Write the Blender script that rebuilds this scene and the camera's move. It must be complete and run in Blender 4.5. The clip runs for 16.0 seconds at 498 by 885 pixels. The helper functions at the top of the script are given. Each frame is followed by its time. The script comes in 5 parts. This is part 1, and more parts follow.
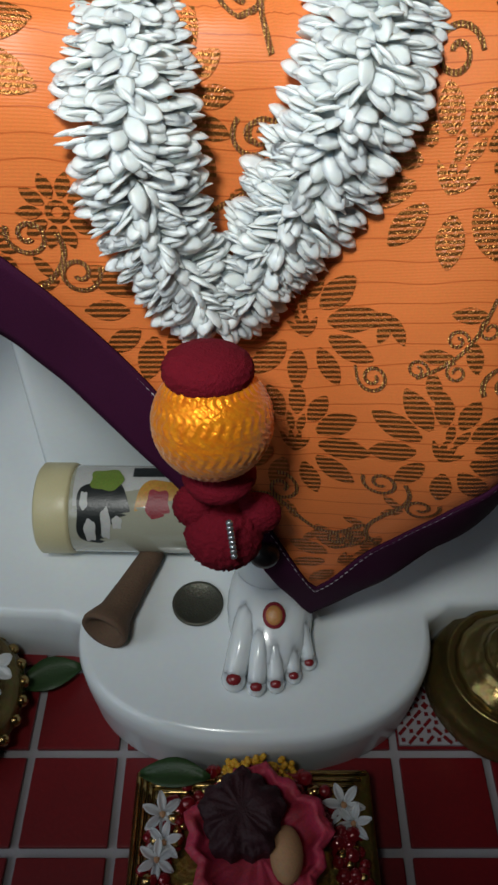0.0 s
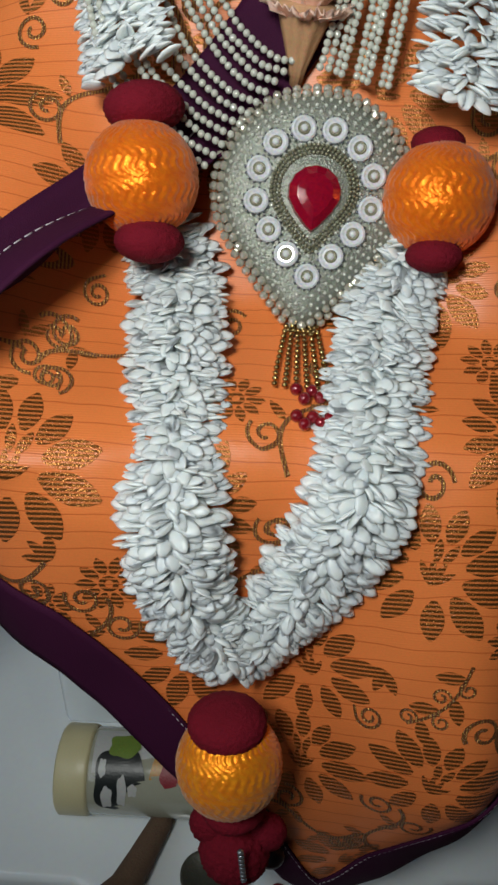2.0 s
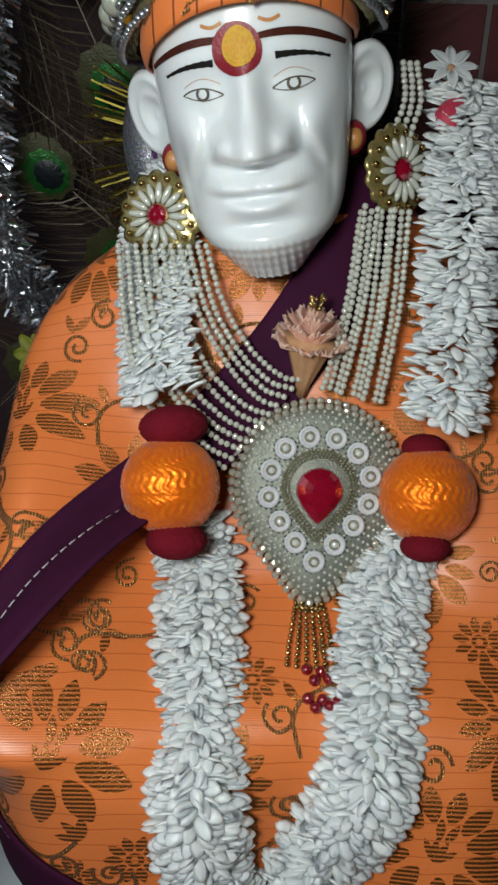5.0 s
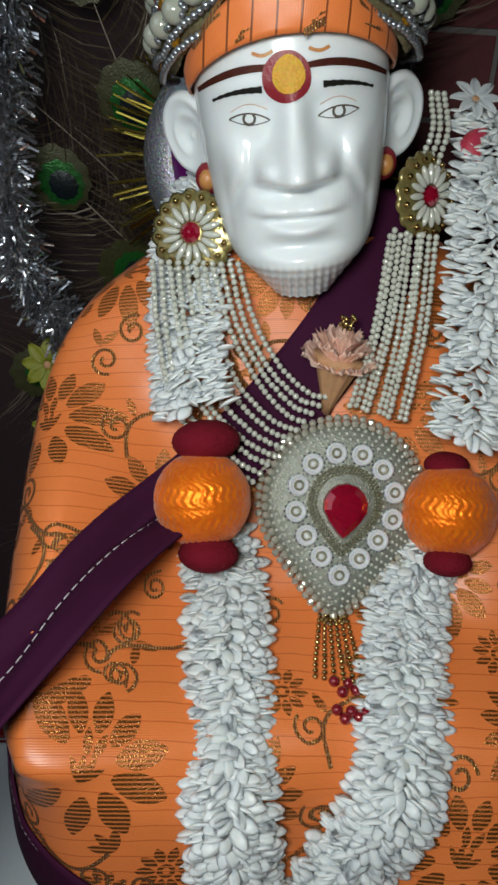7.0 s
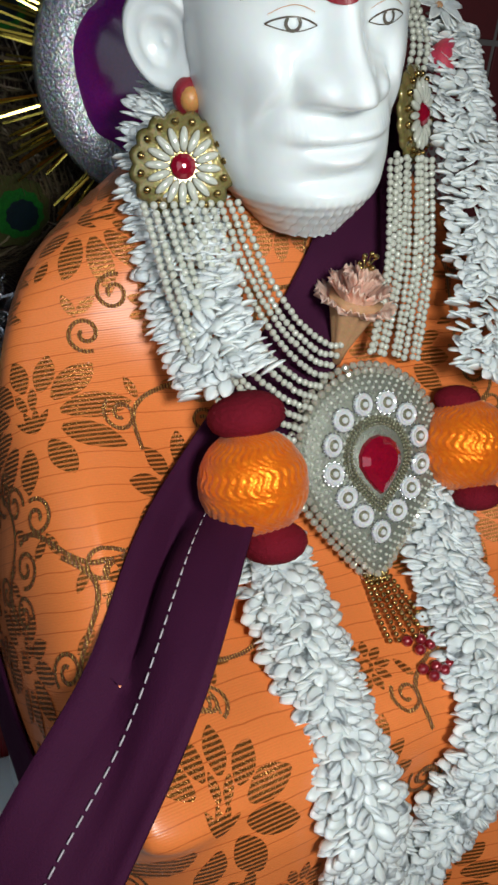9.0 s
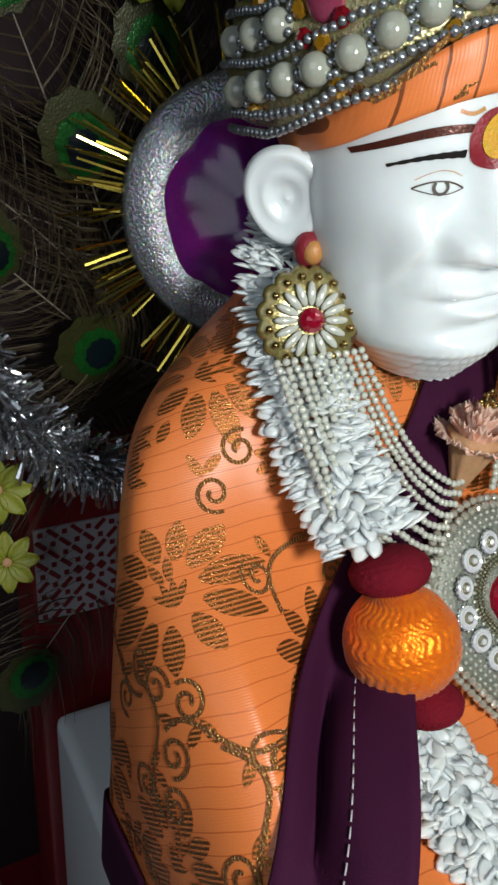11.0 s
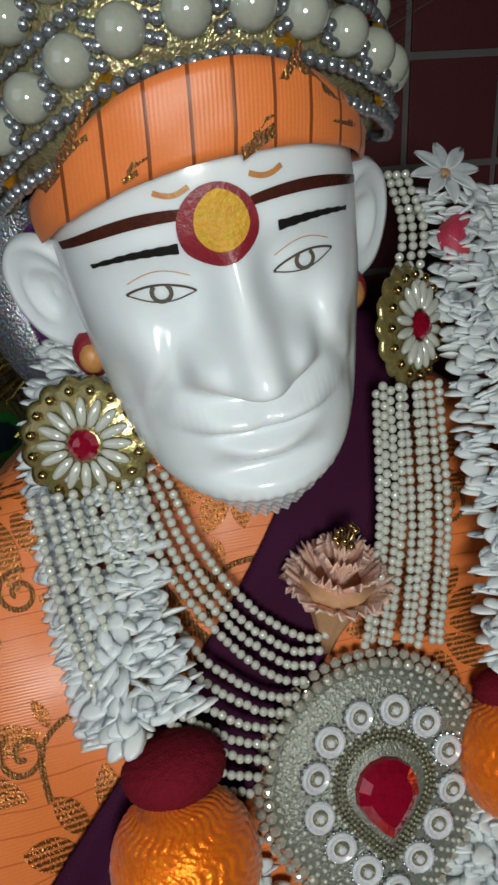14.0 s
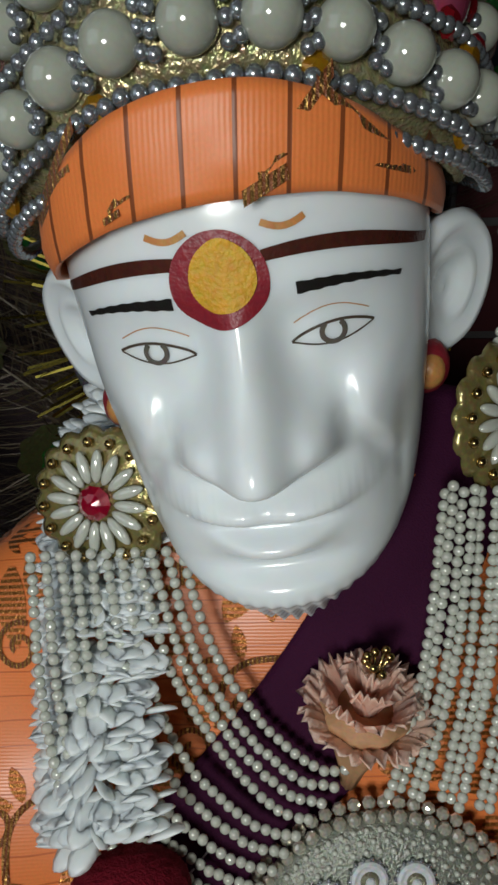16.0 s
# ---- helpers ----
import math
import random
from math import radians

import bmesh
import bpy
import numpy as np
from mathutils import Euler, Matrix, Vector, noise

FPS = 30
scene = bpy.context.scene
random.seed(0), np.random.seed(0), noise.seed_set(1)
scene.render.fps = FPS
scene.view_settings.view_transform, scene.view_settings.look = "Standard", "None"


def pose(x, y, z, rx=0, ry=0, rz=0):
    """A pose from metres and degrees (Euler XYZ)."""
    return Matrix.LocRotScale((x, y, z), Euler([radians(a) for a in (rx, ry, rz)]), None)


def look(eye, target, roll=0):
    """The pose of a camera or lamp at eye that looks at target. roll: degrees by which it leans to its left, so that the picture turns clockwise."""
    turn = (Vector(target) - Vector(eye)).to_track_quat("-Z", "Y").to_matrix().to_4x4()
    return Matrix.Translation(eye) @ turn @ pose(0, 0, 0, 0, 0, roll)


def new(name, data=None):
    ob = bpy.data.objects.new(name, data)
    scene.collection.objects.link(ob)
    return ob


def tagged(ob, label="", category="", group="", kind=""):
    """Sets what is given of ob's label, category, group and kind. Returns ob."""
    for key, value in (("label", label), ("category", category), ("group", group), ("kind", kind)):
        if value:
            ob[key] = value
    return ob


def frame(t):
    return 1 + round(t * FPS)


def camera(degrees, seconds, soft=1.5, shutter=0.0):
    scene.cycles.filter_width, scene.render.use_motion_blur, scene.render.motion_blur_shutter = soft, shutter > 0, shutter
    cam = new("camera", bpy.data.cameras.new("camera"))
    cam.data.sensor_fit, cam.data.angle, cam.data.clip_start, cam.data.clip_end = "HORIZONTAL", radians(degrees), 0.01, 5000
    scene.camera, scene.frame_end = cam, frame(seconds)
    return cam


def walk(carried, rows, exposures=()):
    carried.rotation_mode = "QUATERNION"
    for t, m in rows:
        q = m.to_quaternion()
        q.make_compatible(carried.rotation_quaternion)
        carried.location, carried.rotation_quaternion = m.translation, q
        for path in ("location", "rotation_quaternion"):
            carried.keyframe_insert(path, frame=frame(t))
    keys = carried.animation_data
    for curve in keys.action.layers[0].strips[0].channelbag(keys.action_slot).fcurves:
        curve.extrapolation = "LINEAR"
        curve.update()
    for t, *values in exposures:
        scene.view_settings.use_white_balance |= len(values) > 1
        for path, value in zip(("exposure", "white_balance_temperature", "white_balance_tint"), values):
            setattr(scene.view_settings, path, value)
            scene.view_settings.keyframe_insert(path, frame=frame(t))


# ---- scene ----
cam = camera(36.3, 16.0, soft=2.8)
METRES, EYE, TILT, LEAN, TURN = 0.65, 0.405, -46.0, 0.0, 0.0
ROWS = [
    (0.0, 0.0, 0.0, 0.0, 0.0, 0.0, -0.0),
    (0.5, 0.003, -0.0283, 0.0211, -0.37, 2.39, 0.02),
    (1.0, -0.0006, -0.0542, 0.0455, 0.42, 5.6, -1.59),
    (1.5, -0.0051, -0.0703, 0.078, 0.82, 8.9, -2.12),
    (2.0, -0.0058, -0.084, 0.1021, 0.48, 11.46, -1.84),
    (2.5, -0.0005, -0.0958, 0.1155, 0.38, 12.93, -1.57),
    (3.0, -0.0001, -0.1091, 0.1362, 0.06, 14.89, -1.29),
    (3.5, -0.0037, -0.1193, 0.1557, -0.32, 16.21, -1.24),
    (4.0, -0.013, -0.1357, 0.1675, -0.22, 17.81, -1.4),
    (4.5, -0.0199, -0.159, 0.183, -0.15, 19.88, -1.48),
    (7.0, -0.0701, -0.1767, 0.1863, -3.29, 20.93, -1.22),
    (7.5, -0.1328, -0.1647, 0.1958, -6.5, 20.53, 0.28),
    (8.0, -0.1827, -0.1392, 0.2143, -11.28, 19.37, 3.62),
    (8.5, -0.2137, -0.1219, 0.2299, -17.88, 16.5, 9.64),
    (9.0, -0.2497, -0.0882, 0.2575, -21.29, 12.81, 13.84),
    (9.5, -0.2907, -0.0515, 0.3063, -21.98, 13.06, 15.57),
    (12.0, -0.3199, -0.0656, 0.3463, -23.3, 18.25, 19.18),
    (12.5, -0.2797, -0.0845, 0.3358, -21.51, 18.19, 20.53),
    (13.0, -0.2092, -0.0901, 0.3384, -16.57, 18.69, 19.44),
    (13.5, -0.1438, -0.0789, 0.3646, -11.78, 19.83, 15.81),
    (14.0, -0.0909, -0.0595, 0.3778, -8.33, 19.88, 12.48),
    (14.5, -0.0613, -0.0458, 0.3896, -5.43, 21.07, 7.91),
    (15.0, -0.0416, -0.0346, 0.4018, -3.07, 22.38, 4.55),
    (15.5, -0.0357, -0.0214, 0.4097, -1.33, 22.18, 2.04),
    (16.0, -0.0273, -0.0268, 0.409, 0.84, 22.76, 0.01),
]
walk(cam, [(t, pose(0, 0, EYE, TILT, LEAN, TURN) @ pose(METRES * x, METRES * y, METRES * z, 90 + pitch, roll, yaw)) for t, x, y, z, yaw, pitch, roll in ROWS],
     exposures=[(0.0, 0.34), (1.0, 0.02), (2.5, -0.20), (4.5, -0.36), (7.5, -0.34), (9.5, 0.0), (12.0, -0.05), (14.0, -0.55), (16.0, -0.78)])

# ---- light ----
world = bpy.data.worlds.new("dim_room")
scene.world = world
world.use_nodes = True
world.node_tree.nodes["Background"].inputs[0].default_value = (0.62, 0.75, 1.0, 1)
world.node_tree.nodes["Background"].inputs[1].default_value = 0.32
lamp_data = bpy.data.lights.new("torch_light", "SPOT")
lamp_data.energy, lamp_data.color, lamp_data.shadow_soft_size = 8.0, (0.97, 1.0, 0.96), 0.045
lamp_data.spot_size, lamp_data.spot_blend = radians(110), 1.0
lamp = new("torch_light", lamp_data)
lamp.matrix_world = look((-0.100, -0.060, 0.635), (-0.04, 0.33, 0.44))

# Unseen fill lamp, added to brighten the left side of the robe.
fill_data = bpy.data.lights.new("fill_light", "AREA")
fill_data.shape, fill_data.size, fill_data.energy, fill_data.color = "SQUARE", 0.9, 3.3, (0.80, 0.90, 1.0)
room = new("fill_light", fill_data)
room.matrix_world = look((-0.95, -0.35, 0.95), (0, 0.40, 0.45))


# ---- materials ----
def material(name, colour, rough=0.5, metal=0.0, vary=0.15, scale=60.0, bump=0.1, fine=900.0, coat=0.0, sss=0.0, sheen=0.0, other=None, spec=0.5):
    m = bpy.data.materials.new(name)
    m.use_nodes = True
    n, l = m.node_tree.nodes, m.node_tree.links
    b = n["Principled BSDF"]
    b.inputs["Roughness"].default_value, b.inputs["Metallic"].default_value = rough, metal
    b.inputs["Coat Weight"].default_value, b.inputs["Coat Roughness"].default_value = coat, 0.08
    b.inputs["Specular IOR Level"].default_value = spec
    if sss:
        b.inputs["Subsurface Weight"].default_value, b.inputs["Subsurface Scale"].default_value = sss, 0.0036
        b.inputs["Subsurface Radius"].default_value = (1.0, 0.9, 0.8)
    if sheen:
        b.inputs["Sheen Weight"].default_value = sheen
    co = n.new("ShaderNodeTexCoord")
    big, small = n.new("ShaderNodeTexNoise"), n.new("ShaderNodeTexNoise")
    big.inputs["Scale"].default_value, small.inputs["Scale"].default_value = scale, fine
    big.inputs["Detail"].default_value = 4
    l.new(co.outputs["Object"], big.inputs["Vector"]), l.new(co.outputs["Object"], small.inputs["Vector"])
    ramp = n.new("ShaderNodeMix")
    ramp.data_type = "RGBA"
    dark = other or tuple(c * (1 - vary) for c in colour)
    ramp.inputs["A"].default_value, ramp.inputs["B"].default_value = (*dark, 1), (*colour, 1)
    l.new(big.outputs["Fac"], ramp.inputs["Factor"])
    mul = n.new("ShaderNodeMix")
    mul.data_type, mul.blend_type = "RGBA", "MULTIPLY"
    mul.inputs["Factor"].default_value = min(1.0, vary * 1.5)
    l.new(ramp.outputs["Result"], mul.inputs["A"]), l.new(small.outputs["Color"], mul.inputs["B"])
    l.new(mul.outputs["Result"], b.inputs["Base Color"])
    if bump:
        bp = n.new("ShaderNodeBump")
        bp.inputs["Strength"].default_value, bp.inputs["Distance"].default_value = bump, 0.0006
        l.new(small.outputs["Fac"], bp.inputs["Height"]), l.new(bp.outputs["Normal"], b.inputs["Normal"])
    return m


def striped(name, base, line, spacing, share, axis=2, wobble=1.2, rough=0.45, metal=0.0, line_metal=0.0, sparkle=0.0):
    """Cloth with thin woven lines, spacing metres apart."""
    m = material(name, base, rough, metal, 0.14, 40, 0.0, 1500, sheen=0.04)
    n, l = m.node_tree.nodes, m.node_tree.links
    b = n["Principled BSDF"]
    co, wave, ramp = n.new("ShaderNodeTexCoord"), n.new("ShaderNodeTexWave"), n.new("ShaderNodeValToRGB")
    wave.bands_direction = "XYZ"[axis]
    wave.inputs["Scale"].default_value = 0.314 / spacing
    wave.inputs["Distortion"].default_value, wave.inputs["Detail Scale"].default_value = wobble, 0.6
    wave.inputs["Detail"].default_value = 1.5
    turn = n.new("ShaderNodeMapping")
    turn.inputs["Rotation"].default_value = (radians(40) if axis == 2 else 0, 0, 0)
    l.new(co.outputs["Object"], turn.inputs["Vector"])
    l.new(turn.outputs["Vector"], wave.inputs["Vector"])
    rib = n.new("ShaderNodeTexWave")
    rib.bands_direction = "XYZ"[axis]
    rib.inputs["Scale"].default_value, rib.inputs["Distortion"].default_value = 0.314 / 0.0009, 1.0
    l.new(turn.outputs["Vector"], rib.inputs["Vector"])
    bump = n.new("ShaderNodeBump")
    bump.inputs["Strength"].default_value, bump.inputs["Distance"].default_value = 0.16, 0.0002
    l.new(rib.outputs["Fac"], bump.inputs["Height"]), l.new(bump.outputs["Normal"], b.inputs["Normal"])
    ramp.color_ramp.elements[0].position, ramp.color_ramp.elements[1].position = 1 - share * 1.2, 1 - share * 0.8
    l.new(wave.outputs["Fac"], ramp.inputs["Fac"])
    mix = n.new("ShaderNodeMix")
    mix.data_type = "RGBA"
    l.new(ramp.outputs["Color"], mix.inputs["Factor"])
    l.new(b.inputs["Base Color"].links[0].from_socket, mix.inputs["A"])
    mix.inputs["B"].default_value = (*line, 1)
    l.new(mix.outputs["Result"], b.inputs["Base Color"])
    if line_metal:
        mm = n.new("ShaderNodeMath")
        mm.operation = "MULTIPLY"
        mm.inputs[1].default_value = line_metal
        l.new(ramp.outputs["Color"], mm.inputs[0]), l.new(mm.outputs[0], b.inputs["Metallic"])
    if sparkle:
        bp, ns = n.new("ShaderNodeBump"), n.new("ShaderNodeTexNoise")
        ns.inputs["Scale"].default_value = 1400
        bp.inputs["Strength"].default_value, bp.inputs["Distance"].default_value = sparkle, 0.0012
        l.new(co.outputs["Object"], ns.inputs["Vector"]), l.new(ns.outputs["Fac"], bp.inputs["Height"]), l.new(bp.outputs["Normal"], b.inputs["Normal"])
    return m


ORANGE = (0.88, 0.235, 0.058)
MARBLE = material("white_marble", (0.78, 0.83, 0.85), 0.22, 0, 0.05, 14, 0.02, 300, coat=0.2, sss=0.6)
BLACK_PAINT = material("black_paint", (0.02, 0.018, 0.016), 0.35, 0, 0.4, 300, 0.3)
BROWN_PAINT = material("brown_paint", (0.16, 0.045, 0.03), 0.25, 0.35, 0.4, 250, 0.2)
LINE_PAINT = material("eyelid_paint", (0.10, 0.07, 0.05), 0.3, 0, 0.3, 300, 0.1)
IRIS_PAINT = material("iris_paint", (0.16, 0.14, 0.12), 0.2, 0, 0.3, 300, 0.1)
RED_PAINT = material("red_paste", (0.33, 0.02, 0.035), 0.45, 0, 0.3, 200, 0.4)
NAIL_PAINT = material("nail_paint", (0.32, 0.03, 0.035), 0.25, 0, 0.3, 300, 0.2)
YELLOW_PAINT = material("yellow_paste", (0.85, 0.50, 0.02), 0.6, 0, 0.3, 220, 0.9, other=(0.65, 0.30, 0.03))
OCHRE_PAINT = material("ochre_paint", (0.72, 0.33, 0.10), 0.4, 0, 0.3, 220, 0.3)
CLOTH = striped("orange_brocade_cloth", ORANGE, (0.52, 0.115, 0.025), 0.0065, 0.010, 2, 3.0, 0.36)
BAND = striped("orange_band_cloth", ORANGE, (0.20, 0.05, 0.012), 0.0085, 0.02, 0, 0.4)
BROCADE = striped("gold_thread_weave", (0.72, 0.19, 0.043), (0.36, 0.145, 0.035), 0.0017, 0.62, 2, 0.6, 0.30, 0.1, 0.85, 0.45)
VINE = striped("gold_thread_vine", (0.22, 0.06, 0.014), (0.52, 0.29, 0.085), 0.0012, 0.5, 0, 0.6, 0.28, 0.4, 0.9, 0.9)
VELVET = material("maroon_velvet", (0.056, 0.006, 0.036), 0.8, 0, 0.3, 40, 0.4, 1800, spec=0.15)
FELT = material("red_felt", (0.22, 0.008, 0.022), 0.9, 0, 0.3, 90, 0.9, 1600, spec=0.15)
THREAD_WHITE = material("white_stitching", (0.55, 0.5, 0.55), 0.6)
PETAL = material("white_petal", (0.76, 0.81, 0.80), 0.38, 0, 0.05, 120, 0.06, 500, sss=0.9)
PEARL = material("pearl", (0.64, 0.66, 0.58), 0.14, 0.15, 0.12, 400, 0.02, coat=0.7)
SILVER = material("silver_bead", (0.46, 0.49, 0.52), 0.22, 0.8, 0.2, 300, 0.02)
GOLD = material("gold_bead", (0.62, 0.42, 0.16), 0.2, 1.0, 0.25, 300, 0.05)
RHINE = material("rhinestone", (0.92, 0.84, 0.70), 0.10, 0.5, 0.3, 800, 0.0, coat=1.0)
GREY_PEARL = material("crown_pearl", (0.40, 0.42, 0.35), 0.10, 0.0, 0.15, 300, 0.0, coat=1.0)
SEQUIN = material("gilt_sequin", (0.46, 0.38, 0.14), 0.25, 0.5, 0.4, 400, 0.3, 900, coat=0.5)
CRYSTAL = material("clear_crystal", (0.92, 0.94, 0.97), 0.10, 0.0, 0.3, 900, 0.0, coat=1.0)
PLAQUE = material("beaded_plaque", (0.36, 0.38, 0.32), 0.34, 0.45, 0.3, 500, 0.9, 1300)
PLAQUE_DARK = material("olive_beads", (0.33, 0.32, 0.21), 0.3, 0.4, 0.3, 500, 0.9, 1300)
RUBY = material("ruby_glass", (0.52, 0.008, 0.04), 0.05, 0.25, 0.4, 120, 0.0, coat=1.0)
GOLD_MESH = material("gold_filigree", (0.72, 0.64, 0.34), 0.25, 0.65, 0.4, 160, 1.0, 900)
PEACH = material("peach_fabric_flower", (0.98, 0.54, 0.41), 0.6, 0, 0.10, 110, 0.3, other=(0.94, 0.42, 0.30), sss=0.8)
TAN = material("tan_fabric", (0.62, 0.34, 0.17), 0.7, 0, 0.25, 150, 0.3)
GLITTER = material("silver_glitter", (0.62, 0.64, 0.68), 0.25, 0.7, 0.6, 1100, 1.0, 800, other=(0.16, 0.17, 0.20))
SATIN = material("purple_satin", (0.10, 0.015, 0.24), 0.22, 0, 0.4, 45, 0.1, other=(0.24, 0.005, 0.12), coat=0.3)
TINSEL = material("silver_tinsel", (0.80, 0.82, 0.86), 0.16, 0.95, 0.2, 200, 0)
TINSEL_GOLD = material("gold_tinsel", (0.72, 0.55, 0.10), 0.2, 1.0, 0.2, 200, 0)
BARB = material("peacock_barbs", (0.15, 0.11, 0.06), 0.45, 0.2, 0.5, 90, 0.2)
QUILL = material("feather_quill", (0.30, 0.26, 0.20), 0.4)
EYE_GREEN = material("feather_green", (0.02, 0.20, 0.03), 0.3, 0.5, 0.5, 200, 0.4)
EYE_OLIVE = material("feather_olive", (0.07, 0.075, 0.02), 0.4, 0.3, 0.5, 200, 0.4)
EYE_DARK = material("feather_blue", (0.008, 0.02, 0.028), 0.3, 0.3, 0.5, 200, 0.3)
RED_TILE = material("red_tile", (0.22, 0.006, 0.010), 0.4, 0, 0.25, 40, 0.15, 500)
GROUT = material("white_joint", (0.42, 0.40, 0.42), 0.5, 0, 0.15, 60, 0.1)
# Table print's red and white with the backdrop's shade put into the colour.
SHADED_RED_PRINT = material("shaded_red_print", (0.085, 0.004, 0.008), 0.7, 0, 0.25, 40, 0.2, 700)
SHADED_WHITE_PRINT = material("shaded_white_print", (0.12, 0.11, 0.11), 0.7, 0, 0.15, 60, 0.1)
JAR_PLASTIC = material("clear_jar_plastic", (0.36, 0.36, 0.28), 0.12, 0, 0.1, 60, 0, coat=0.6)
CREAM = material("cream_cap", (0.62, 0.56, 0.33), 0.4, 0, 0.1, 60, 0.1)
LABEL_BLACK = material("black_label", (0.02, 0.025, 0.025), 0.35, 0, 0.3, 200, 0.2)
LABEL_WHITE = material("white_label", (0.55, 0.56, 0.54), 0.4, 0, 0.2, 200, 0.1)
LABEL_YELLOW = material("yellow_label", (0.62, 0.40, 0.06), 0.4, 0, 0.4, 200, 0.1, other=(0.55, 0.2, 0.05))
LABEL_GREEN = material("green_label", (0.20, 0.30, 0.05), 0.4, 0, 0.3, 200, 0.1)
INCENSE = material("brown_incense", (0.17, 0.10, 0.06), 0.85, 0, 0.3, 150, 0.7)
COIN = material("worn_coin", (0.15, 0.15, 0.12), 0.45, 0.7, 0.3, 200, 0.5)
BRASS = material("brass", (0.36, 0.26, 0.09), 0.25, 0.8, 0.4, 60, 0.15, 400)
FOIL = material("gold_foil_tray", (0.50, 0.37, 0.10), 0.3, 0.9, 0.4, 90, 0.8, 350)
PINK = material("pink_cloth", (0.78, 0.04, 0.16), 0.6, 0, 0.4, 120, 0.4, other=(0.5, 0.06, 0.05))
SOOT = material("dark_dried_flower", (0.055, 0.005, 0.014), 0.7, 0, 0.5, 120, 0.8)
GREEN = material("green_leaf", (0.035, 0.09, 0.02), 0.5, 0, 0.4, 120, 0.3)
LIME = material("lime_flower", (0.30, 0.32, 0.025), 0.55, 0, 0.3, 120, 0.3)
BACK = material("dark_red_backcloth", (0.030, 0.005, 0.008), 0.8, 0, 0.5, 12, 0.4, 200)
WALL = material("room_paint", (0.20, 0.20, 0.21), 0.8, 0, 0.1, 6, 0.1)
JEWEL_AMBER = material("amber_stone", (0.70, 0.34, 0.02), 0.08, 0.5, 0.4, 120, 0.0, coat=1.0)
JEWEL_PINK = material("pink_stone", (0.50, 0.08, 0.16), 0.08, 0.3, 0.3, 120, 0.0, coat=1.0)
JEWEL_RED = material("red_stone", (0.35, 0.01, 0.02), 0.08, 0.3, 0.3, 120, 0.0, coat=1.0)


THREAD_ORANGE = material("orange_silk_thread", (1.0, 0.27, 0.010), 0.30, 0, 0.12, 420, 0.5, 1000, other=(0.78, 0.085, 0.002), sheen=0.2)
THREAD_YELLOW = material("yellow_silk_thread", (1.0, 0.42, 0.015), 0.28, 0, 0.12, 420, 0.5, 1000, other=(0.85, 0.13, 0.003), sheen=0.2)


for silk in (THREAD_ORANGE, THREAD_YELLOW):
    shader = silk.node_tree.nodes["Principled BSDF"]
    shader.inputs["Metallic"].default_value = 0.35
    shader.inputs["Specular Tint"].default_value = (1.0, 0.78, 0.25, 1)


# ---- mesh helpers ----
def thing(name, base, label, category, kind="", group=""):
    ob = new(name)
    ob.empty_display_size = 0.01
    ob.location = base
    return tagged(ob, label, category, group, kind)


def finish(name, bm, mats, smooth=True):
    me = bpy.data.meshes.new(name)
    bm.normal_update()
    bm.to_mesh(me)
    bm.free()
    for m in mats if isinstance(mats, (list, tuple)) else [mats]:
        me.materials.append(m)
    if smooth:
        me.polygons.foreach_set("use_smooth", [True] * len(me.polygons))
    return me


def part(name, bm, mat, parent, label="", smooth=True):
    ob = new(name, finish(name, bm, mat, smooth))
    hang(ob, parent)
    return tagged(ob, label)


def hang(ob, parent):
    ob.parent = parent
    top = parent.parent or parent
    if parent.parent is None:
        ob.matrix_parent_inverse = Matrix.Translation(-Vector(top.location))


def single(name, bm, mat, label, category, kind="", smooth=True, group=""):
    return tagged(new(name, finish(name, bm, mat, smooth)), label, category, group, kind)


def ball(bm, c, r, squash=(1, 1, 1), turn=None, seg=10, rings=6, mat=0):
    m = Matrix.Translation(c) @ (turn or Matrix()) @ Matrix.Diagonal((r * squash[0], r * squash[1], r * squash[2], 1))
    add, face = bm.verts.new, bm.faces.new
    low, high = add(m @ Vector((0, 0, -1))), add(m @ Vector((0, 0, 1)))
    rows = []
    for k in range(1, rings):
        b = math.pi * k / rings
        z, q = -math.cos(b), math.sin(b)
        rows.append([add(m @ Vector((q * math.cos(2 * math.pi * i / seg), q * math.sin(2 * math.pi * i / seg), z))) for i in range(seg)])
    for i in range(seg):
        n = (i + 1) % seg
        face((low, rows[0][n], rows[0][i])).material_index = mat
        face((high, rows[-1][i], rows[-1][n])).material_index = mat
        for p, q in zip(rows, rows[1:]):
            face((p[i], p[n], q[n], q[i])).material_index = mat


def box(bm, c, size, turn=None, bevel=0.0, mat=0):
    m = Matrix.Translation(c) @ (turn or Matrix()) @ Matrix.Diagonal((*size, 1))
    out = bmesh.ops.create_cube(bm, size=1, matrix=m)
    faces = {f for v in out["verts"] for f in v.link_faces}
    for f in faces:
        f.material_index = mat
    if bevel:
        bmesh.ops.bevel(bm, geom=list({e for f in faces for e in f.edges}), offset=bevel, segments=3, affect="EDGES", profile=0.6)


def frame_z(d):
    """A turn that lays local z along d."""
    return Vector(d).to_track_quat("Z", "Y").to_matrix().to_4x4()


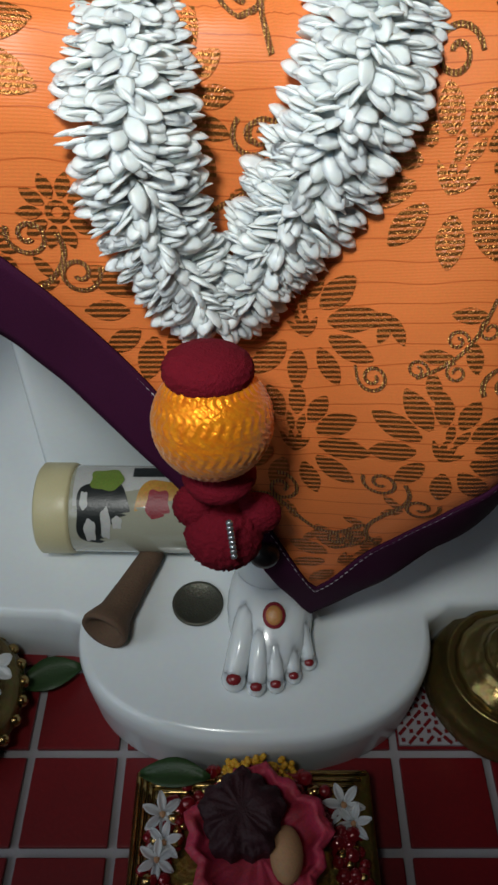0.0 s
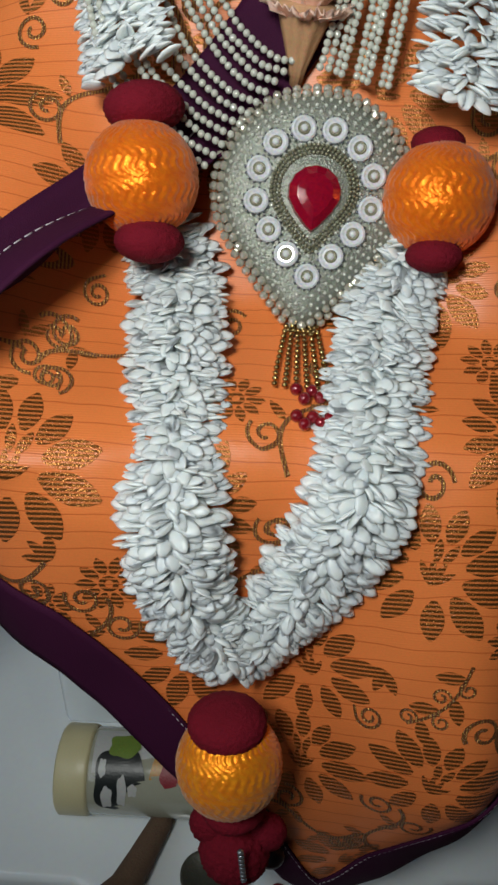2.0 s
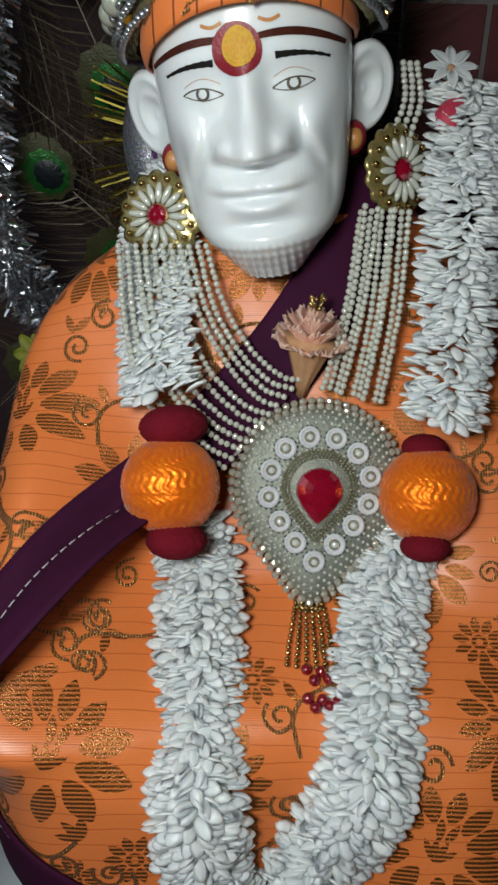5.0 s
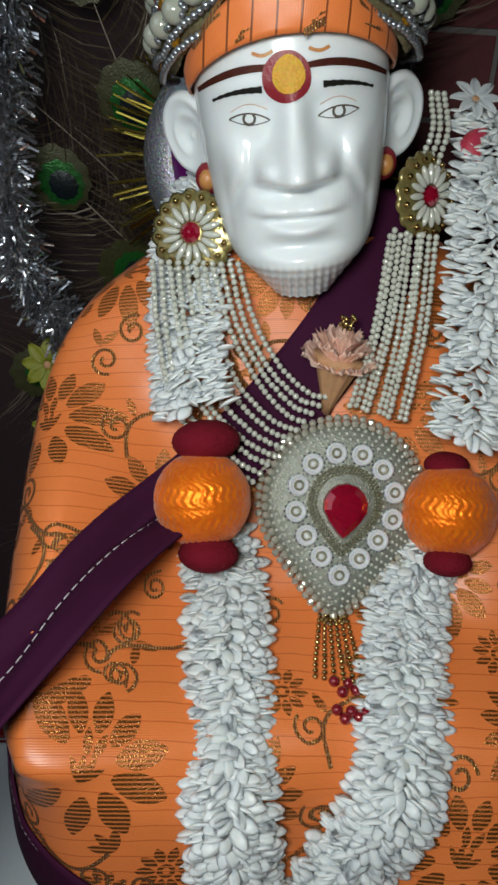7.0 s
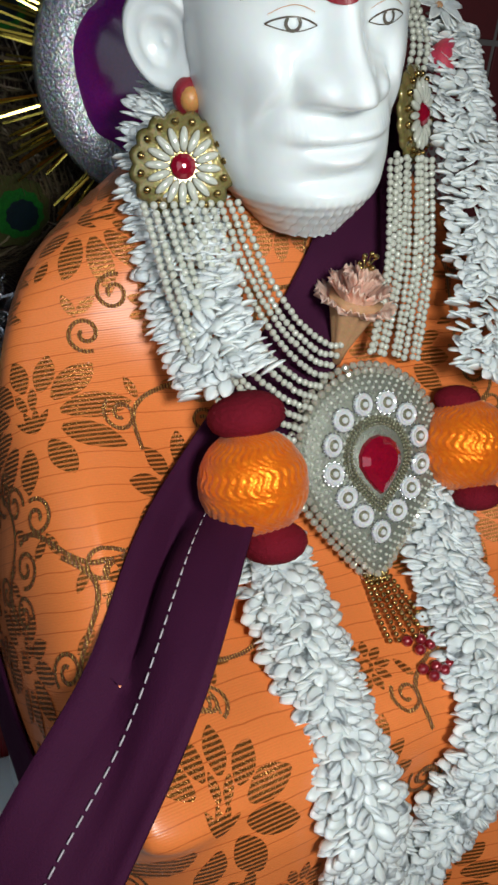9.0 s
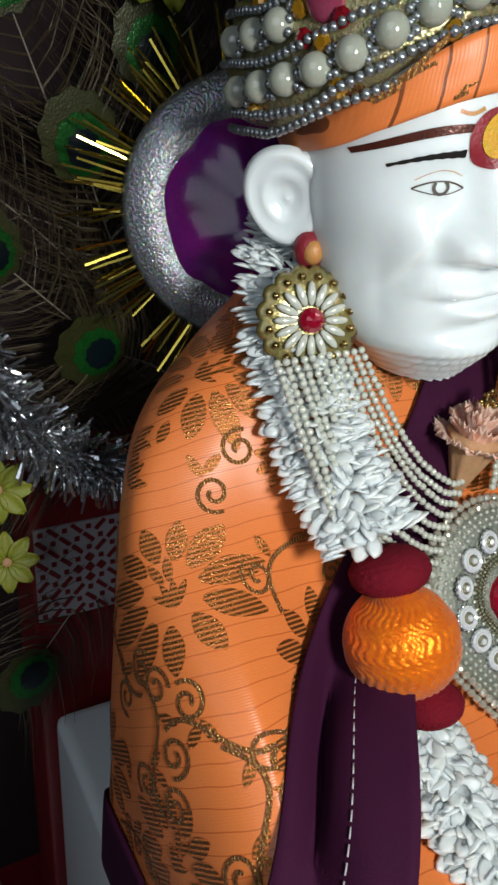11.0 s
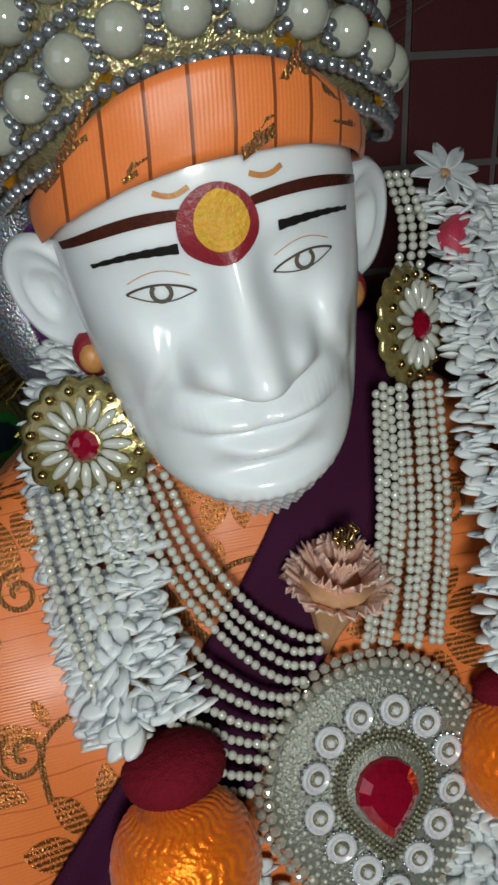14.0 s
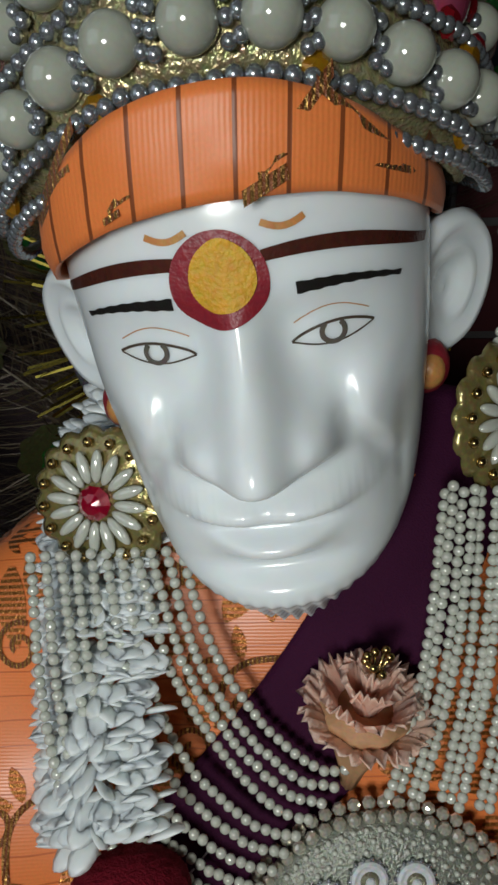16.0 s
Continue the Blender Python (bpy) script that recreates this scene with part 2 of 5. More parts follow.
def lathe(bm, profile, m=None, seg=40, mat=0, wave=None):
    """profile: (radius, height) pairs from bottom to top."""
    m = m or Matrix()
    rows = []
    for r, z in profile:
        row = []
        for i in range(seg):
            a = 2 * math.pi * i / seg
            k = r * (1 + (wave(a) if wave else 0))
            row.append(bm.verts.new(m @ Vector((k * math.cos(a), k * math.sin(a), z))))
        rows.append(row)
    for p, q in zip(rows, rows[1:]):
        for i in range(seg):
            f = bm.faces.new((p[i], p[(i + 1) % seg], q[(i + 1) % seg], q[i]))
            f.material_index = mat
    for row, flip in ((rows[0], True), (rows[-1], False)):
        f = bm.faces.new(row[::-1] if flip else row)
        f.material_index = mat


def grid(bm, points, mat=0, closed=False):
    """A sheet through rows of points."""
    rows = [[bm.verts.new(p) for p in row] for row in points]
    for p, q in zip(rows, rows[1:]):
        for i in range(len(p) if closed else len(p) - 1):
            f = bm.faces.new((p[i], p[(i + 1) % len(p)], q[(i + 1) % len(p)], q[i]))
            f.material_index = mat
    return rows


def spline(points, n):
    """n points evenly along a smooth line through the points."""
    p = [Vector(q) for q in points]
    p = [2 * p[0] - p[1], *p, 2 * p[-1] - p[-2]]
    fine = []
    for a, b, c, d in zip(p, p[1:], p[2:], p[3:]):
        for k in range(24):
            t = k / 24
            fine.append(0.5 * (2 * b + (c - a) * t + (2 * a - 5 * b + 4 * c - d) * t * t + (3 * b - a - 3 * c + d) * t ** 3))
    fine.append(p[-2])
    run = np.concatenate([[0], np.cumsum([(b - a).length for a, b in zip(fine, fine[1:])])])
    co = np.array([tuple(v) for v in fine])
    s = np.linspace(0, run[-1], n)
    return [Vector((np.interp(u, run, co[:, 0]), np.interp(u, run, co[:, 1]), np.interp(u, run, co[:, 2]))) for u in s]


def length(points):
    return sum((Vector(b) - Vector(a)).length for a, b in zip(points, points[1:]))


def tube(bm, points, radius, seg=6, mat=0, taper=None):
    rows = []
    for i, p in enumerate(points):
        d = (points[min(i + 1, len(points) - 1)] - points[max(i - 1, 0)]).normalized()
        t = frame_z(d)
        r = radius * (taper(i / (len(points) - 1)) if taper else 1)
        rows.append([p + t @ Vector((r * math.cos(2 * math.pi * k / seg), r * math.sin(2 * math.pi * k / seg), 0)) for k in range(seg)])
    rings = grid(bm, rows, mat, True)
    for row in (rings[0][::-1], rings[-1]):
        bm.faces.new(row).material_index = mat


def interp(x, xs, ys):
    return float(np.interp(x, xs, ys))


TABLES = {}


def smooth_interp(x, xs, ys, soft=0.012):
    """Interpolation with rounded corners, by a table of half millimetres."""
    key = (xs, ys)
    if key not in TABLES:
        at = np.arange(xs[0] - 0.02, xs[-1] + 0.02, 0.0005)
        TABLES[key] = np.mean([np.interp(at + d * soft, xs, ys) for d in (-1, -0.67, -0.33, 0, 0.33, 0.67, 1)], axis=0).tolist()
    t = TABLES[key]
    k = min(len(t) - 2.001, max(0.0, (x - xs[0] + 0.02) / 0.0005))
    i = int(k)
    return t[i] + (t[i + 1] - t[i]) * (k - i)


def gauss(x, z, cx, cz, sx, sz):
    return math.exp(-0.5 * (((x - cx) / sx) ** 2 + ((z - cz) / sz) ** 2))


# ---- setting ----
from mathutils.bvhtree import BVHTree

bm = bmesh.new()
box(bm, (0, 0.2, -0.02), (3.0, 3.0, 0.036))
table = single("floor", bm, GROUT, "white jointed red tiled top of the altar table", "floor", "structure", False)
bm = bmesh.new()
box(bm, (0, 0.60, 0.75), (3.0, 0.04, 1.5))
single("wall_north", bm, BACK, "dark red cloth backdrop behind the statue", "wall", "structure", False)
for name, c, s in (("wall_south", (0, -1.32, 0.75), (3.0, 0.04, 1.5)), ("wall_west", (-1.52, 0.2, 0.75), (0.04, 3.0, 1.5)),
                   ("wall_east", (1.52, 0.2, 0.75), (0.04, 3.0, 1.5)), ("ceiling", (0, 0.2, 1.52), (3.1, 3.1, 0.04))):
    bm = bmesh.new()
    box(bm, c, s)
    single(name, bm, WALL, "plain dim painted room surface", name.split("_")[0], "structure", False)

# ---- statue ----
HEAD = Matrix.Translation((-0.0150, 0.3605, 0.5425)) @ pose(0, 0, 0, 0, 0, -3.5) @ pose(0, 0, 0, 0, -8.0, 0)
HW_Z = (-0.0510, -0.0485, -0.0445, -0.0375, -0.024, -0.008, 0.005, 0.020, 0.045, 0.060, 0.075, 0.086, 0.09)
HW_X = (0.008, 0.016, 0.0230, 0.0295, 0.0345, 0.0365, 0.0385, 0.0400, 0.0410, 0.0385, 0.030, 0.014, 0.004)
HW_Y = (0.020, 0.034, 0.0420, 0.0440, 0.0455, 0.0460, 0.0465, 0.0475, 0.0500, 0.0470, 0.037, 0.017, 0.005)


def soft_step(v, width):
    return 1 / (1 + math.exp(max(-40.0, min(40.0, -v / width))))


def face_relief(x, z):
    """How far the face stands forward of the plain head, in metres."""
    ax = abs(x)
    # brow, shallow sockets, lids
    d = 0.0012 * gauss(ax, z, 0.017, 0.0300, 0.012, 0.0032)
    d -= 0.0050 * gauss(ax, z, 0.0160, 0.0200, 0.0090, 0.0060)
    d += 0.0032 * gauss(ax, z, 0.0168, 0.0203, 0.0064, 0.0036)
    d -= 0.0022 * gauss(ax, z, 0.0078, 0.0190, 0.0032, 0.0070)
    # nose: a straight ridge on a broad foot, a round tip and two wings over a curved base
    t = min(1.0, max(0.0, (0.030 - z) / 0.032))
    base = soft_step(z + 0.0044 - 0.0016 * min(1.0, ax / 0.0150) ** 2, 0.0006)
    root = soft_step(0.0290 - z, 0.0030)
    d += (0.0022 + 0.0068 * t ** 1.1) * base * root * math.exp(-0.5 * (ax / (0.0040 + 0.0026 * t)) ** 2.4)
    d += 0.0052 * t * base * root * math.exp(-0.5 * (ax / (0.0058 + 0.0036 * t)) ** 2)
    d += 0.0040 * base * math.exp(-0.5 * ((ax / 0.0064) ** 2.2 + (abs(z - 0.0010) / 0.0052) ** 2.2))
    d += 0.0058 * base * math.exp(-0.5 * ((abs(ax - 0.0120) / 0.0032) ** 2.4 + (abs(z - 0.0022) / 0.0040) ** 2.4))
    d -= 0.0018 * gauss(ax, z, 0.0172, 0.0030, 0.0018, 0.0040)
    # cheekbones, and the folds that run from the wings of the nose round the mouth
    d += 0.0034 * gauss(ax, z, 0.0262, 0.0080, 0.0080, 0.0078)
    d -= 0.0020 * gauss(ax, z, 0.0150, 0.0105, 0.0040, 0.0040)
    fold = 0.0178 + 0.0082 * min(1.0, max(0.0, (0.0040 - z) / 0.0150)) ** 0.9
    d -= 0.0022 * math.exp(-0.5 * ((ax - fold) / 0.0020) ** 2) * math.exp(-0.5 * ((z + 0.0060) / 0.0070) ** 2)
    d += 0.0014 * math.exp(-0.5 * ((ax - fold - 0.0042) / 0.0026) ** 2) * math.exp(-0.5 * ((z + 0.0040) / 0.0070) ** 2)
    # hollow cheeks with two upright folds
    d -= 0.0036 * gauss(ax, z, 0.0318, -0.0080, 0.0042, 0.0120)
    d -= 0.0014 * gauss(ax, z, 0.0295 + 0.05 * z, -0.0150, 0.0013, 0.0090)
    # moustache: a low swell that overhangs the mouth and dies away at the folds
    low = -0.0158 + 0.0016 * (ax / 0.020) ** 2
    d += 0.0056 * soft_step(z - low, 0.0006) * math.exp(-0.5 * (max(0.0, z - low - 0.0020) / 0.0034) ** 2) * soft_step(0.0165 - ax, 0.0026) * (1 - 0.25 * math.exp(-0.5 * (ax / 0.0024) ** 2))
    d += 0.0002 * math.sin(x * 3600) * math.exp(-0.5 * ((z - low - 0.003) / 0.0030) ** 2) * soft_step(0.0200 - ax, 0.0022)
    # mouth: full lower lip, groove below, rounded bearded chin
    d -= 0.0026 * math.exp(-0.5 * ((z - low + 0.0014) / 0.0013) ** 2) * soft_step(0.0115 - ax, 0.0018)
    d += 0.0052 * math.exp(-0.5 * ((ax / 0.0086) ** 2.6 + (abs(z + 0.0212 - 0.0016 * (ax / 0.012) ** 2) / 0.0028) ** 2.2))
    d -= 0.0036 * math.exp(-0.5 * ((z + 0.0274) / 0.0024) ** 2) * math.exp(-0.5 * (ax / 0.0120) ** 2.4)
    d += 0.0006 * gauss(ax, z, 0.0190, -0.0270, 0.0060, 0.0075)
    d += 0.0042 * gauss(ax, z, 0, -0.0375, 0.0150, 0.0065)
    # combed ends of the beard
    edge = max(0.0, min(1.0, (-z - 0.034) / 0.012))
    d += 0.0011 * edge * math.sin(x * 1900)
    return d


def head_point(a, z):
    hw, fy = smooth_interp(z, HW_Z, HW_X), smooth_interp(z, HW_Z, HW_Y)
    c, s = math.cos(a), math.sin(a)
    x = hw * math.copysign(abs(c) ** 0.93, c)
    y = -(fy if s > 0 else 0.050 * fy / 0.05) * math.copysign(abs(s) ** 0.90, s)
    if s > 0:
        y -= face_relief(x, z) * min(1.0, s * 1.35)
    return Vector((x, y, z))


face_bm = bmesh.new()
AROUND = [math.radians(-10 + 200 * i / 170) for i in range(171)] + [math.radians(190 + 160 * i / 24) for i in range(1, 24)]
grid(face_bm, [[HEAD @ head_point(a, -0.0520 + 0.1415 * k / 175) for a in AROUND] for k in range(176)], 0, True)
face_bm.normal_update()
face_tree = BVHTree.FromBMesh(face_bm)


def on_face(x, z, lift=0.0002):
    hit = face_tree.ray_cast(HEAD @ Vector((x, -0.2, z)), HEAD.to_3x3() @ Vector((0, 1, 0)))
    if hit[0] is None:
        return HEAD @ Vector((x, -0.03, z))
    n = hit[1] if hit[1].y < 0 else -hit[1]
    return hit[0] + n * lift


def painted(bm, left, right, mat, lift=0.0002, n=40, across=6):
    """A strip of paint between two lines on the face."""
    rows = []
    for i in range(n):
        t = i / (n - 1)
        (x0, z0), (x1, z1) = left(t), right(t)
        rows.append([on_face(x0 + (x1 - x0) * k / across, z0 + (z1 - z0) * k / across, lift) for k in range(across + 1)])
    grid(bm, rows, mat)


def stroke(bm, line, width, mat, lift=0.0002, n=36, across=3):
    """A brush stroke along line(t), width(t) wide."""
    def side(s):
        def at(t):
            (x0, z0), (x1, z1) = line(max(0, t - 0.01)), line(min(1, t + 0.01))
            q = math.hypot(x1 - x0, z1 - z0) or 1
            x, z = line(t)
            w = width(t) / 2 * s
            return x - (z1 - z0) / q * w, z + (x1 - x0) / q * w
        return at
    painted(bm, side(1), side(-1), mat, lift, n, across)


def disc(bm, x, z, rx, rz, mat, lift, wobble=0.06, seed=0.0):
    rim = lambda t, s: (x + s * rx * math.sin(math.pi * t) * (1 + wobble * math.sin(9 * t + seed)), z + rz * math.cos(math.pi * t) * (1 + wobble * math.sin(13 * t + seed)))
    painted(bm, lambda t: rim(t, -1), lambda t: rim(t, 1), mat, lift, 26, 10)


bm = face_bm
for s in (-1, 1):
    ex = 0.0168 * s
    upper = lambda t: (ex + 0.0078 * (2 * t - 1), 0.0205 + 0.0023 * math.sin(math.pi * t) ** 0.8 + 0.0006 * s * (2 * t - 1))
    lower = lambda t: (ex + 0.0078 * (2 * t - 1), 0.0205 - 0.0017 * math.sin(math.pi * t) + 0.0006 * s * (2 * t - 1))
    crease = lambda t: (ex + 0.0070 * (2 * t - 1), 0.0237 + 0.0024 * math.sin(math.pi * t))
    stroke(bm, upper, lambda t: 0.00055, 1)
    stroke(bm, lower, lambda t: 0.00035, 1)
    stroke(bm, crease, lambda t: 0.00022, 5)
    ring = lambda t: (ex + 0.0021 * math.sin(0.7 + 4.9 * t), 0.0210 + 0.0020 * math.cos(0.7 + 4.9 * t))
    stroke(bm, ring, lambda t: 0.0010, 2, 0.00035)
    arch = lambda t: (s * (0.0112 + 0.0195 * t), 0.0306 + 0.0016 * math.sin(math.pi * t * 0.75) - 0.0034 * t)
    stroke(bm, arch, lambda t: 0.0023 * (1.0 - 0.6 * t) + 0.0002 * math.sin(40 * t), 3)
    bar = lambda t: (s * (0.0060 + 0.0310 * t), 0.0372 + 0.0014 * math.sin(math.pi * t) - 0.0046 * t ** 1.6)
    stroke(bm, bar, lambda t: 0.0027 * (0.55 + 0.45 * math.sin(0.5 + 2.4 * t)), 4)
    curl = lambda t: (s * (0.0065 + 0.0075 * t), 0.0428 - 0.0012 * math.sin(math.pi * t))
    stroke(bm, curl, lambda t: 0.0012, 5)
    # ears: a curled rim round a hollow, a lobe with a dab of paste
    ear = HEAD @ pose(0.0440 * s, 0.008, 0.0150, 0, 8 * s, -46 * s) @ Matrix.Diagonal((1, 1.55, 1.12, 1))
    dish = []
    for k in range(12):
        q = k / 9 if k < 10 else 1.0 - 0.06 * (k - 9)
        row = []
        for i in range(40):
            a = 2 * math.pi * i / 40
            wide, tall = 0.0098 * (1.0 + 0.18 * math.sin(a)), 0.0170 if math.sin(a) > 0 else 0.0150
            helix = 0.0034 * math.exp(-((q - 0.84) / 0.13) ** 2) * (0.35 + 0.65 * soft_step(math.cos(a) + 0.75 * math.sin(a) + 0.45, 0.25))
            ridge = 0.0022 * math.exp(-((q - 0.50) / 0.11) ** 2) * soft_step(math.cos(a - 0.5), 0.2)
            hollow = -0.0030 * math.exp(-((q - 0.12) / 0.25) ** 2)
            back = -0.0050 if k > 9 else 0.0
            row.append(ear @ Vector((s * (0.0035 + helix + ridge + hollow + back - 0.0015 * q), wide * q * math.cos(a), tall * q * math.sin(a))))
        dish.append(row)
    grid(bm, dish, 0, True)
    ball(bm, ear @ Vector((0.001 * s, -0.003, -0.0150)), 0.0055, (0.6, 0.9, 1.1), None, 12, 8)
    ball(bm, ear @ Vector((0.0022 * s, -0.0048, -0.0160)), 0.0066, (0.95, 0.9, 1.1), None, 14, 10, 6)
    ball(bm, ear @ Vector((0.0050 * s, -0.0060, -0.0160)), 0.0048, (0.85, 0.8, 1.0), None, 12, 8, 5)
disc(bm, -0.0020, 0.0340, 0.0090, 0.0086, 6, 0.0004, 0.02, 1.0)
disc(bm, -0.0012, 0.0348, 0.0058, 0.0064, 7, 0.0009, 0.03, 2.0)
# neck, body, seat and base of the same stone
lathe(bm, [(0.026, 0.40), (0.024, 0.47), (0.024, 0.505), (0.026, 0.53)], Matrix.Translation((-0.010, 0.390, 0)), 24)
lathe(bm, [(0.06, 0.28), (0.05, 0.36), (0.04, 0.43), (0.03, 0.46)], Matrix.Translation((0.0, 0.41, 0)), 24)
box(bm, (0.0, 0.402, 0.1405), (0.256, 0.170, 0.193), None, 0.008)
slab = []
for i in range(97):
    a = math.pi * i / 96
    slab.append((0.003 + 0.094 * math.cos(a) * abs(math.cos(a)) ** -0.12 if abs(math.cos(a)) > 1e-3 else 0.003, 0.212 - 0.066 * math.sin(a) ** 0.85))
outline = [(0.26, 0.50), (0.26, 0.226), (0.11, 0.222), *slab, (-0.104, 0.215), (-0.26, 0.222), (-0.26, 0.50)]
rows = [[Vector((0.0 + x * k, 0.30 + (y - 0.30) * k, z)) for x, y in outline] for z, k in ((0.001, 0.975), (0.03, 0.99), (0.044, 0.992), (0.0485, 0.978), (0.050, 0.95))]
rings = grid(bm, rows, 0, True)
bm.faces.new(rings[-1])
# a foot that rests on the base
ball(bm, (0.011, 0.214, 0.060), 0.024, (0.93, 1.55, 0.66), pose(0, 0, 0, 10, 0, 0), 28, 18)
ball(bm, (0.011, 0.236, 0.076), 0.022, (0.85, 1.0, 1.25), None, 24, 16)
for k, (tx, ty, r) in enumerate(((-0.0075, 0.1765, 0.0062), (0.0035, 0.1730, 0.0049), (0.0130, 0.1745, 0.0046), (0.0220, 0.1790, 0.0042), (0.0300, 0.1860, 0.0040))):
    root = Vector((0.005 + 0.55 * tx, ty + 0.034, 0.066))
    tip = Vector((tx, ty, 0.0505 + r * 0.8))
    tube(bm, spline([root, root.lerp(tip, 0.5) + Vector((0, 0, 0.004)), tip], 10), r, 10, 0, lambda t: 1.05 - 0.1 * t)
    ball(bm, tip, r * 1.02, (1.0, 1.15, 0.9), None, 14, 10)
    ball(bm, tip + Vector((0, -r * 0.42, r * 0.56)), r * 0.70, (0.9, 0.8, 0.55), pose(0, 0, 0, 25, 0, 0), 12, 8, 8)
ball(bm, (0.0125, 0.2005, 0.0735), 0.0068, (0.85, 1.0, 0.25), pose(0, 0, 0, 28, 0, 0), 16, 8, 6)
ball(bm, (0.0125, 0.2000, 0.0745), 0.0050, (0.85, 1.0, 0.30), pose(0, 0, 0, 28, 0, 0), 16, 8, 5)
bmesh.ops.recalc_face_normals(bm, faces=bm.faces[:])
single("statue", bm, [MARBLE, LINE_PAINT, IRIS_PAINT, BLACK_PAINT, BROWN_PAINT, OCHRE_PAINT, RED_PAINT, YELLOW_PAINT, NAIL_PAINT],
       "glossy white marble seated statue with painted brow and eyes", "statue")

# ---- robe ----
PROFILE_Z = (0.08, 0.12, 0.16, 0.20, 0.24, 0.28, 0.32, 0.342, 0.355, 0.37, 0.39, 0.41, 0.44, 0.47, 0.495, 0.515)
PROFILE_Y = (0.199, 0.191, 0.189, 0.192, 0.203, 0.212, 0.220, 0.234, 0.292, 0.304, 0.314, 0.323, 0.335, 0.347, 0.358, 0.368)
PROFILE_W = (0.14, 0.143, 0.147, 0.147, 0.145, 0.142, 0.140, 0.139, 0.139, 0.138, 0.135, 0.133, 0.127, 0.114, 0.082, 0.050)
WIDEST_Z, WIDEST_Y = (0.08, 0.30, 0.36, 0.43, 0.48, 0.52), (0.345, 0.338, 0.338, 0.350, 0.378, 0.395)
BACK_Z, BACK_Y = (0.08, 0.32, 0.40, 0.46, 0.52), (0.395, 0.400, 0.415, 0.438, 0.445)
HEM_X = (-0.15, -0.140, -0.125, -0.10, -0.08, -0.065, -0.035, 0.0, 0.030, 0.060, 0.078, 0.12, 0.17)
HEM_Z = (0.296, 0.276, 0.262, 0.252, 0.242, 0.228, 0.194, 0.146, 0.082, 0.118, 0.147, 0.180, 0.204)


def robe_point(a, z, out=0.0):
    p, w, yc = smooth_interp(z, PROFILE_Z, PROFILE_Y, 0.006), smooth_interp(z, PROFILE_Z, PROFILE_W) + out, smooth_interp(z, WIDEST_Z, WIDEST_Y)
    c, s = math.cos(a), math.sin(a)
    x = 0.0 + w * math.copysign(abs(c) ** 0.8, c)
    if s < 0:
        y = yc + (smooth_interp(z, BACK_Z, BACK_Y) - yc) * abs(s)
        x = w * c
    else:
        y = yc - (yc - p + out) * s ** 0.8
        front = min(1.0, s * 1.6)
        b = 0.036 * gauss(x, z, 0.088, 0.232, 0.030, 0.060)
        b += 0.076 * gauss(x, z, -0.130, 0.366, 0.034, 0.025) + 0.026 * gauss(x, z, -0.110, 0.300, 0.040, 0.045) + 0.030 * gauss(x, z, -0.125, 0.410, 0.030, 0.018)
        b += 0.032 * gauss(x, z, 0.130, 0.370, 0.045, 0.032)
        b -= 0.010 * gauss(x, z, 0.005, 0.240, 0.018, 0.05)
        y -= b * front
    q = Vector((x, y, z))
    f = noise.noise(q * 22) * 0.0028 + noise.noise(Vector((x * 60, y * 60, z * 26))) * 0.0009
    return q + Vector((math.copysign(0.4, x) * abs(c), -s, 0)) * f


TURNS = [math.radians(-60 + 300 * i / 220) for i in range(221)]


def robe_sheet(top_of, low_of, rows, out):
    sheet = []
    for k in range(rows + 1):
        row = []
        for a in TURNS:
            x = 0.147 * math.copysign(abs(math.cos(a)) ** 0.8, math.cos(a))
            lo, hi = low_of(x), top_of(x)
            row.append(robe_point(a, lo + (hi - lo) * k / rows, out))
        sheet.append(row)
    return sheet


hem = lambda x: interp(x, HEM_X, HEM_Z)
robe = thing("robe", (0, 0.40, 0.30), "orange brocade robe with gold flowers draped over the statue", "robe")
bm = bmesh.new()
grid(bm, robe_sheet(lambda x: 0.512, hem, 110, 0.0))
bmesh.ops.recalc_face_normals(bm, faces=bm.faces[:])
bm.normal_update()
robe_tree = BVHTree.FromBMesh(bm)
cloth_ob = part("cloth", bm, CLOTH, robe)
solid = cloth_ob.modifiers.new("thickness", "SOLIDIFY")
solid.thickness, solid.offset = 0.0008, -1
bm = bmesh.new()
edge_w = lambda x: 0.034 if x < 0.0 else 0.030 + 0.016 * min(1.0, max(0.0, (x - 0.030) / 0.030))
grid(bm, robe_sheet(lambda x: hem(x) + edge_w(x), lambda x: hem(x) - 0.0015, 8, 0.0012))
border = part("border", bm, VELVET, robe, "maroon velvet hem border")
solid = border.modifiers.new("thickness", "SOLIDIFY")
solid.thickness = 0.0012


def drape(x, z, lift=0.0, tree=None):
    """The robe's surface straight behind (x, z), seen from the front, and its normal."""
    hit = (tree or robe_tree).ray_cast(Vector((x, -0.5, z)), Vector((0, 1, 0)))
    if hit[0] is None:
        return Vector((x, 0.30, z)), Vector((0, -1, 0))
    nrm = hit[1] if hit[1].y < 0 else -hit[1]
    return hit[0] + nrm * lift, nrm


rng = random.Random(7)


def shoot(centre, u, w, n, reach=0.04):
    """The robe under a point of the plane through centre spanned by u and w, seen along -n."""
    def at(a, b, lift=0.0003):
        hit = robe_tree.ray_cast(centre + u * a + w * b + n * reach, -n, reach * 2.5)
        return hit[0] + n * lift if hit[0] else None
    return at


def patch(bm, at, rows, lift, mat=0):
    pts = [[at(a, b, lift) for a, b in row] for row in rows]
    if all(p is not None for row in pts for p in row) and all((p - q).length < 0.02 for row in pts for p, q in zip(row, row[1:])):
        grid(bm, pts, mat)


